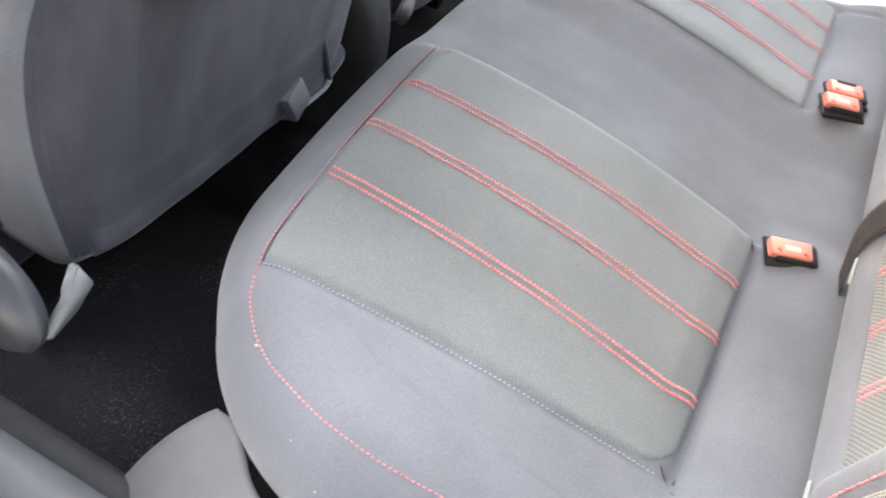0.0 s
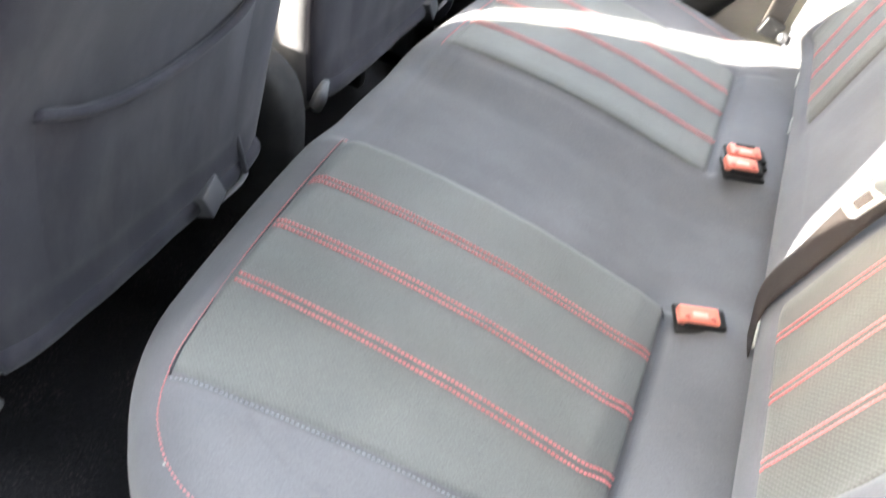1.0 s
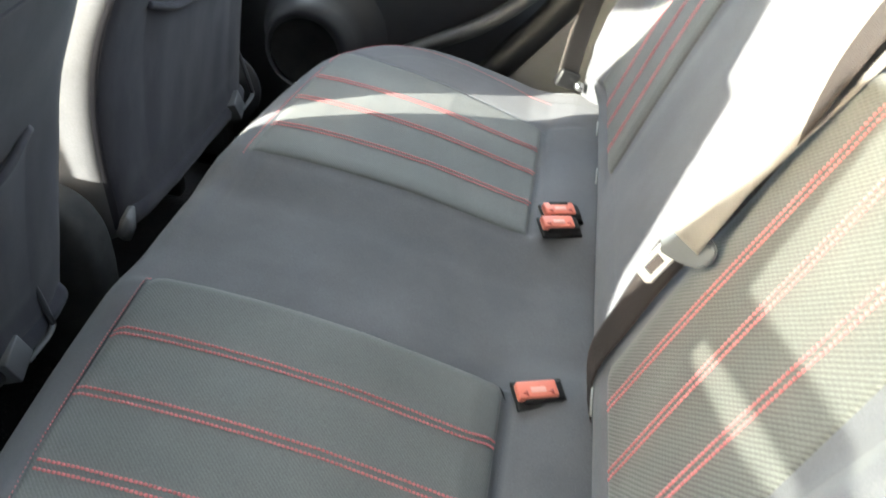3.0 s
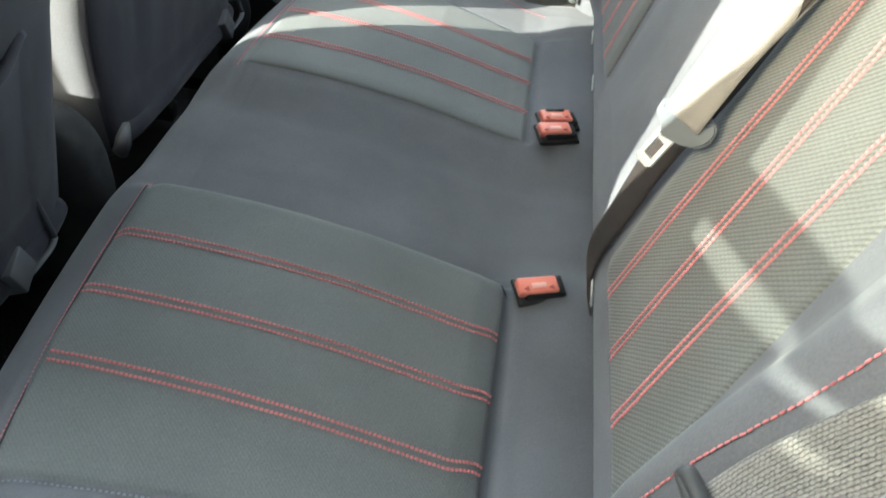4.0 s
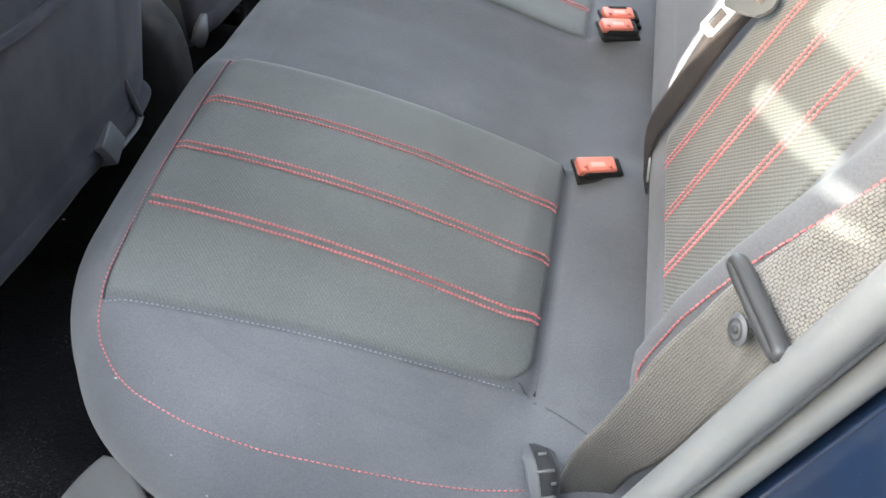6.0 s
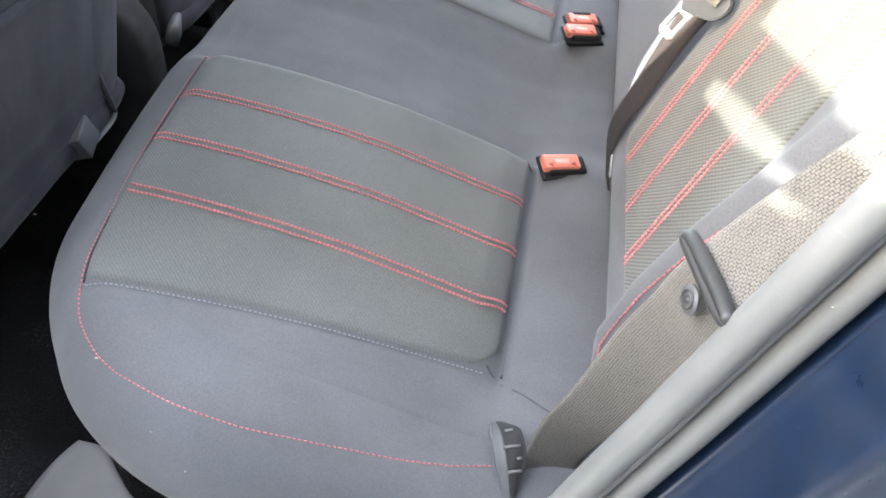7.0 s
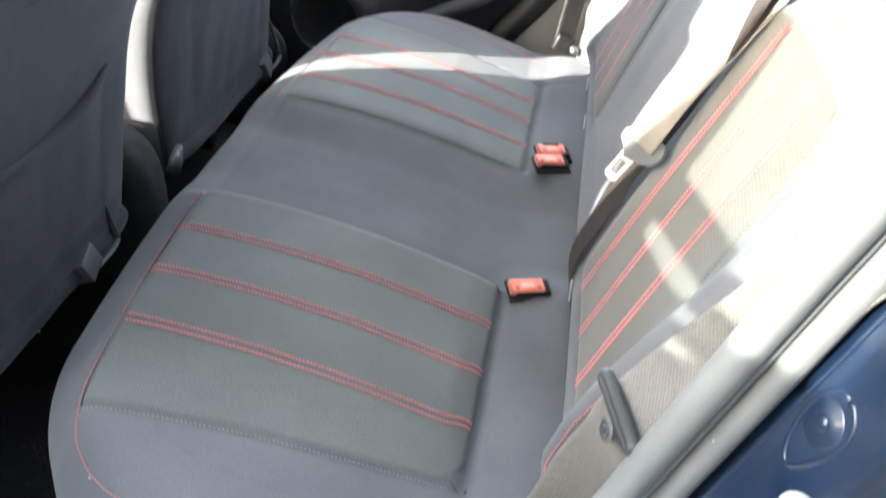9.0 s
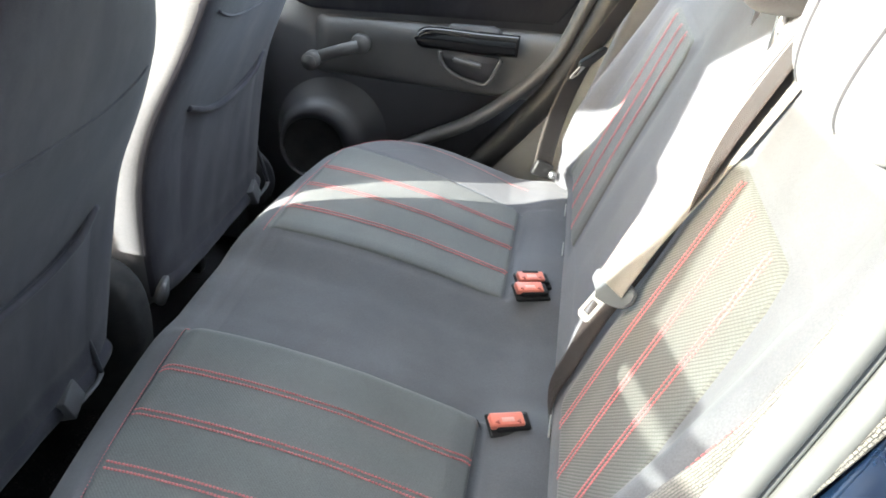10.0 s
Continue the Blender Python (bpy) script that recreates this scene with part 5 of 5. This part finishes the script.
far_side = thing("wall_far", (0.2, 0.68, 0.1), "grey plastic side trim beside the backrest", "trim panel", "", "structure")
pts = [(-0.20, 0.12), (-0.10, 0.33), (-0.02, 0.45), (0.05, 0.56), (0.11, 0.70), (0.16, 0.90), (0.75, 0.90), (0.75, 0.12)]
wpart("lower_trim", poly_bm([Vector((x, 0.665, z)) for x, z in pts], (0, 1, 0), 0.05, 0.008, 3), TRIM_MID, far_side)
wpart("arch_pad", padded_block("arch_pad", (0.195, 0.60, 0.62), (0.095, 0.062, 0.30), CLOTH, 3.0, 24, 0.25), CLOTH, far_side, "grey cloth side bolster")
near_side = thing("wall_near", (0.3, -0.62, 0.1), "grey plastic side trim beside the backrest", "trim panel", "", "structure")
wpart("lower_trim", poly_bm([Vector((x, -0.56, z)) for x, z in ((0.12, 0.30), (0.14, 0.45), (0.20, 0.66), (0.25, 0.82), (0.30, 0.98), (0.75, 0.98), (0.75, 0.10), (0.12, 0.10))], (0, -1, 0), 0.05, 0.008, 3), TRIM_MID, near_side)

# ---------------------------------------------------------------- shell of the car round and above the view
shell = thing("car_body", (0, 0, -0.1), "dark blue hatchback body with pale headlining", "car", "", "structure")
wpart("roof_lining", poly_bm([Vector(p) for p in ((-1.32, -0.50, 1.22), (0.95, -0.50, 1.21), (0.95, 0.52, 1.21), (-1.32, 0.52, 1.22))], (0, 0, 1), 0.05, 0.01, 2), HEADLINER, shell, "pale cloth headlining")
wpart("roof_skin", poly_bm([Vector(p) for p in ((-1.35, -0.55, 1.28), (1.0, -0.55, 1.265), (1.0, 0.57, 1.265), (-1.35, 0.57, 1.28))], (0, 0, 1), 0.02, 0.006, 2), BLUE, shell, "dark blue painted roof")
for s in (-1, 1):
    y = 0.66 * s
    rear_edge = ((-0.60, 0.1), (-0.57, 0.45), (-0.485, 0.69), (-0.483, 0.735), (-0.504, 0.768), (-0.535, 0.808), (-0.547, 0.843), (-0.563, 0.89), (-0.565, 1.0), (-0.58, 1.20)) if s < 0 else ((-0.60, 0.1), (-0.63, 1.20))
    outline = [(-0.72, 0.1), *rear_edge, (-0.71, 1.20)]
    wpart("b_pillar", poly_bm([Vector((x, y * (1 - 0.127 * (z - 0.1)), z)) for x, z in outline], (0, s, 0), 0.05, 0.008, 2), TRIM_MID, shell, "grey pillar trim")
    wpart("c_pillar", poly_bm([Vector((0.30, y, 0.90)), Vector((0.85, y, 0.90)), Vector((0.85, y * 0.85, 1.19)), Vector((0.38, y * 0.85, 1.19))], (0, s, 0), 0.05, 0.008, 2), TRIM_MID, shell, "grey pillar trim")
    wpart("front_door", poly_bm([Vector((-1.75, 0.70 * s, 0.05)), Vector((-0.70, 0.70 * s, 0.05)), Vector((-0.70, 0.70 * s, 0.80)), Vector((-1.75, 0.70 * s, 0.78))], (0, s, 0), 0.06, 0.01, 2), TRIM, shell, "charcoal front door")
    wpart("a_pillar", poly_bm([Vector((-2.02, 0.66 * s, 0.80)), Vector((-1.95, 0.66 * s, 0.80)), Vector((-1.30, 0.56 * s, 1.21)), Vector((-1.38, 0.56 * s, 1.21))], (0, s, 0), 0.05, 0.008, 2), TRIM_MID, shell, "grey pillar trim")
wpart("far_sill", box_bm((1.55, 0.07, 0.20), (-0.98, 0.735, 0.05), 0.02, 3), TRIM_DARK, shell, "dark far sill trim")
wpart("pillar_foot", poly_bm([Vector((-0.80, 0.70, 0.05)), Vector((-0.545, 0.70, 0.05)), Vector((-0.575, 0.70, 0.30)), Vector((-0.60, 0.70, 0.62)), Vector((-0.74, 0.70, 0.62))], (0, 1, 0), 0.05, 0.012, 3), TRIM_DARK, shell, "dark pillar foot trim")
for y in (-0.545, 0.565):
    wpart("roof_rail", poly_bm([Vector((-1.34, y - 0.025, 1.165)), Vector((0.97, y - 0.025, 1.16)), Vector((0.97, y - 0.025, 1.27)), Vector((-1.34, y - 0.025, 1.285))], (0, 1, 0), 0.05, 0.01, 2), TRIM_MID, shell, "grey roof rail trim")
# unseen panels added across the windscreen to keep sun off the far door
for y in (-0.266, 0.266):
    wpart("sun_visor", box_bm((0.015, 0.53, 0.52), (-1.25, y, 0.95), 0.005), HEADLINER, shell, "pale unseen panel added to block the sun")
# unseen block added where sun slipped between the two panels
wpart("rear_view_mirror", box_bm((0.03, 0.20, 0.07), (-1.10, 0, 1.09), 0.012, 3), BLACK, shell, "black unseen block added against the sun")
wpart("parcel_shelf", box_bm((0.45, 1.1, 0.02), (0.55, 0, 0.86), 0.006), TRIM, shell, "charcoal parcel shelf")
wpart("tailgate", box_bm((0.06, 1.25, 0.85), (0.98, 0, 0.45), 0.02), TRIM, shell, "charcoal tailgate trim")
wpart("dashboard", box_bm((0.35, 1.40, 0.40), (-1.60, 0, 0.62), 0.06, 4), TRIM, shell, "charcoal dashboard")
wpart("bulkhead", box_bm((0.05, 1.40, 0.75), (-1.76, 0, 0.35), 0.01), TRIM, shell)
wpart("centre_console", box_bm((0.75, 0.15, 0.16), (-1.0, 0.02, 0.19), 0.03, 3), TRIM, shell, "charcoal centre console")
wpart("console_end", padded_block("console_end", (-0.66, 0.025, 0.245), (0.158, 0.046, 0.170), GRILLE, 4.0, 24), GRILLE, shell, "rounded dark end of the console")

# the opened rear door, standing out from the pillar; unseen window parts mask sun
odoor = thing("door_2", (-0.66, -0.72, 0.05), "dark blue rear door standing wide open", "car door", "", "structure")
dm = Matrix.Translation((-0.66, -0.69, 0.0)) @ pose(0, 0, 0, 0, 0, -88)
dn = dm.to_3x3() @ Vector((0, 1, 0))
# box added out of view so no sun comes through the hinge gap
wpart("hinge_seal", box_bm((0.10, 0.12, 1.02), (-0.668, -0.655, 0.57), 0.01, 2), BLACK, odoor, "black unseen block added to close the hinge gap to sun")
wpart("lower_door", poly_bm([dm @ Vector(p) for p in ((0, 0, 0.05), (0.55, 0, 0.05), (0.70, 0, 0.30), (0.80, 0, 0.60), (0.86, 0, 0.80), (0, 0, 0.80))], dn, 0.08, 0.012, 2), BLUE, odoor)
# frame pieces; the long bar is set to cast a shadow band
for q in (((0, 0.80), (0.02, 0.80), (0.02, 0.86), (0, 0.86)), ((0.20, 0.972), (0.48, 1.062), (0.84, 1.170), (0.84, 1.186), (0.48, 1.095), (0.20, 1.024)), ((0.84, 0.80), (0.90, 0.80), (0.86, 1.20), (0.82, 1.18))):
    wpart("window_frame", poly_bm([dm @ Vector((x, 0.02, z)) for x, z in q], dn, 0.03, 0.005, 1), BLACK, odoor, "black window frame")
# made-up unseen panel, outlined to cast the dark band beside the belt
wpart("quarter_panel", poly_bm([dm @ Vector((x, 0.02, z)) for x, z in ((0.07, 0.79), (0.24, 0.79), (0.256, 0.965), (0.271, 1.04), (0.293, 1.158), (0.30, 1.20), (0.250, 1.20), (0.224, 1.108), (0.177, 1.013), (0.103, 0.894))], dn, 0.03, 0.005, 1), BLACK, odoor, "black leaning panel added to shade a band of the backrest")
# opaque sheet added out of view to keep sun off seat and seal
wpart("lower_glass", poly_bm([dm @ Vector((x, 0.035, z)) for x, z in ((0.22, 0.79), (0.86, 0.79), (0.85, 1.172), (0.56, 1.088), (0.52, 1.063), (0.48, 1.050), (0.376, 1.003), (0.24, 0.964))], dn, 0.004), GLOSS, odoor, "opaque dark sheet added to block the sun below the bar")
# unseen pane added to weaken the sun that reaches the backrest
wpart("smoked_glass", poly_bm([dm @ Vector((x, 0.029, z)) for x, z in ((0.25, 0.95), (0.86, 1.14), (0.87, 1.32), (0.29, 1.28))], dn, 0.003), SMOKED, odoor, "smoked pane added to dim the sun on the backrest")

# plain plastered wall, unseen, added to hold back sky light from the near side
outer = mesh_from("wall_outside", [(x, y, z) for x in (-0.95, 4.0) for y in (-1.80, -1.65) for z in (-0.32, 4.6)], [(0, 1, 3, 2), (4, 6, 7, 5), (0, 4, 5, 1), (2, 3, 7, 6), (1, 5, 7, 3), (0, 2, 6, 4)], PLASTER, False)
put("wall_outside", outer, None, "plain grey unseen wall added to block near-side sky light", "wall", "structure")
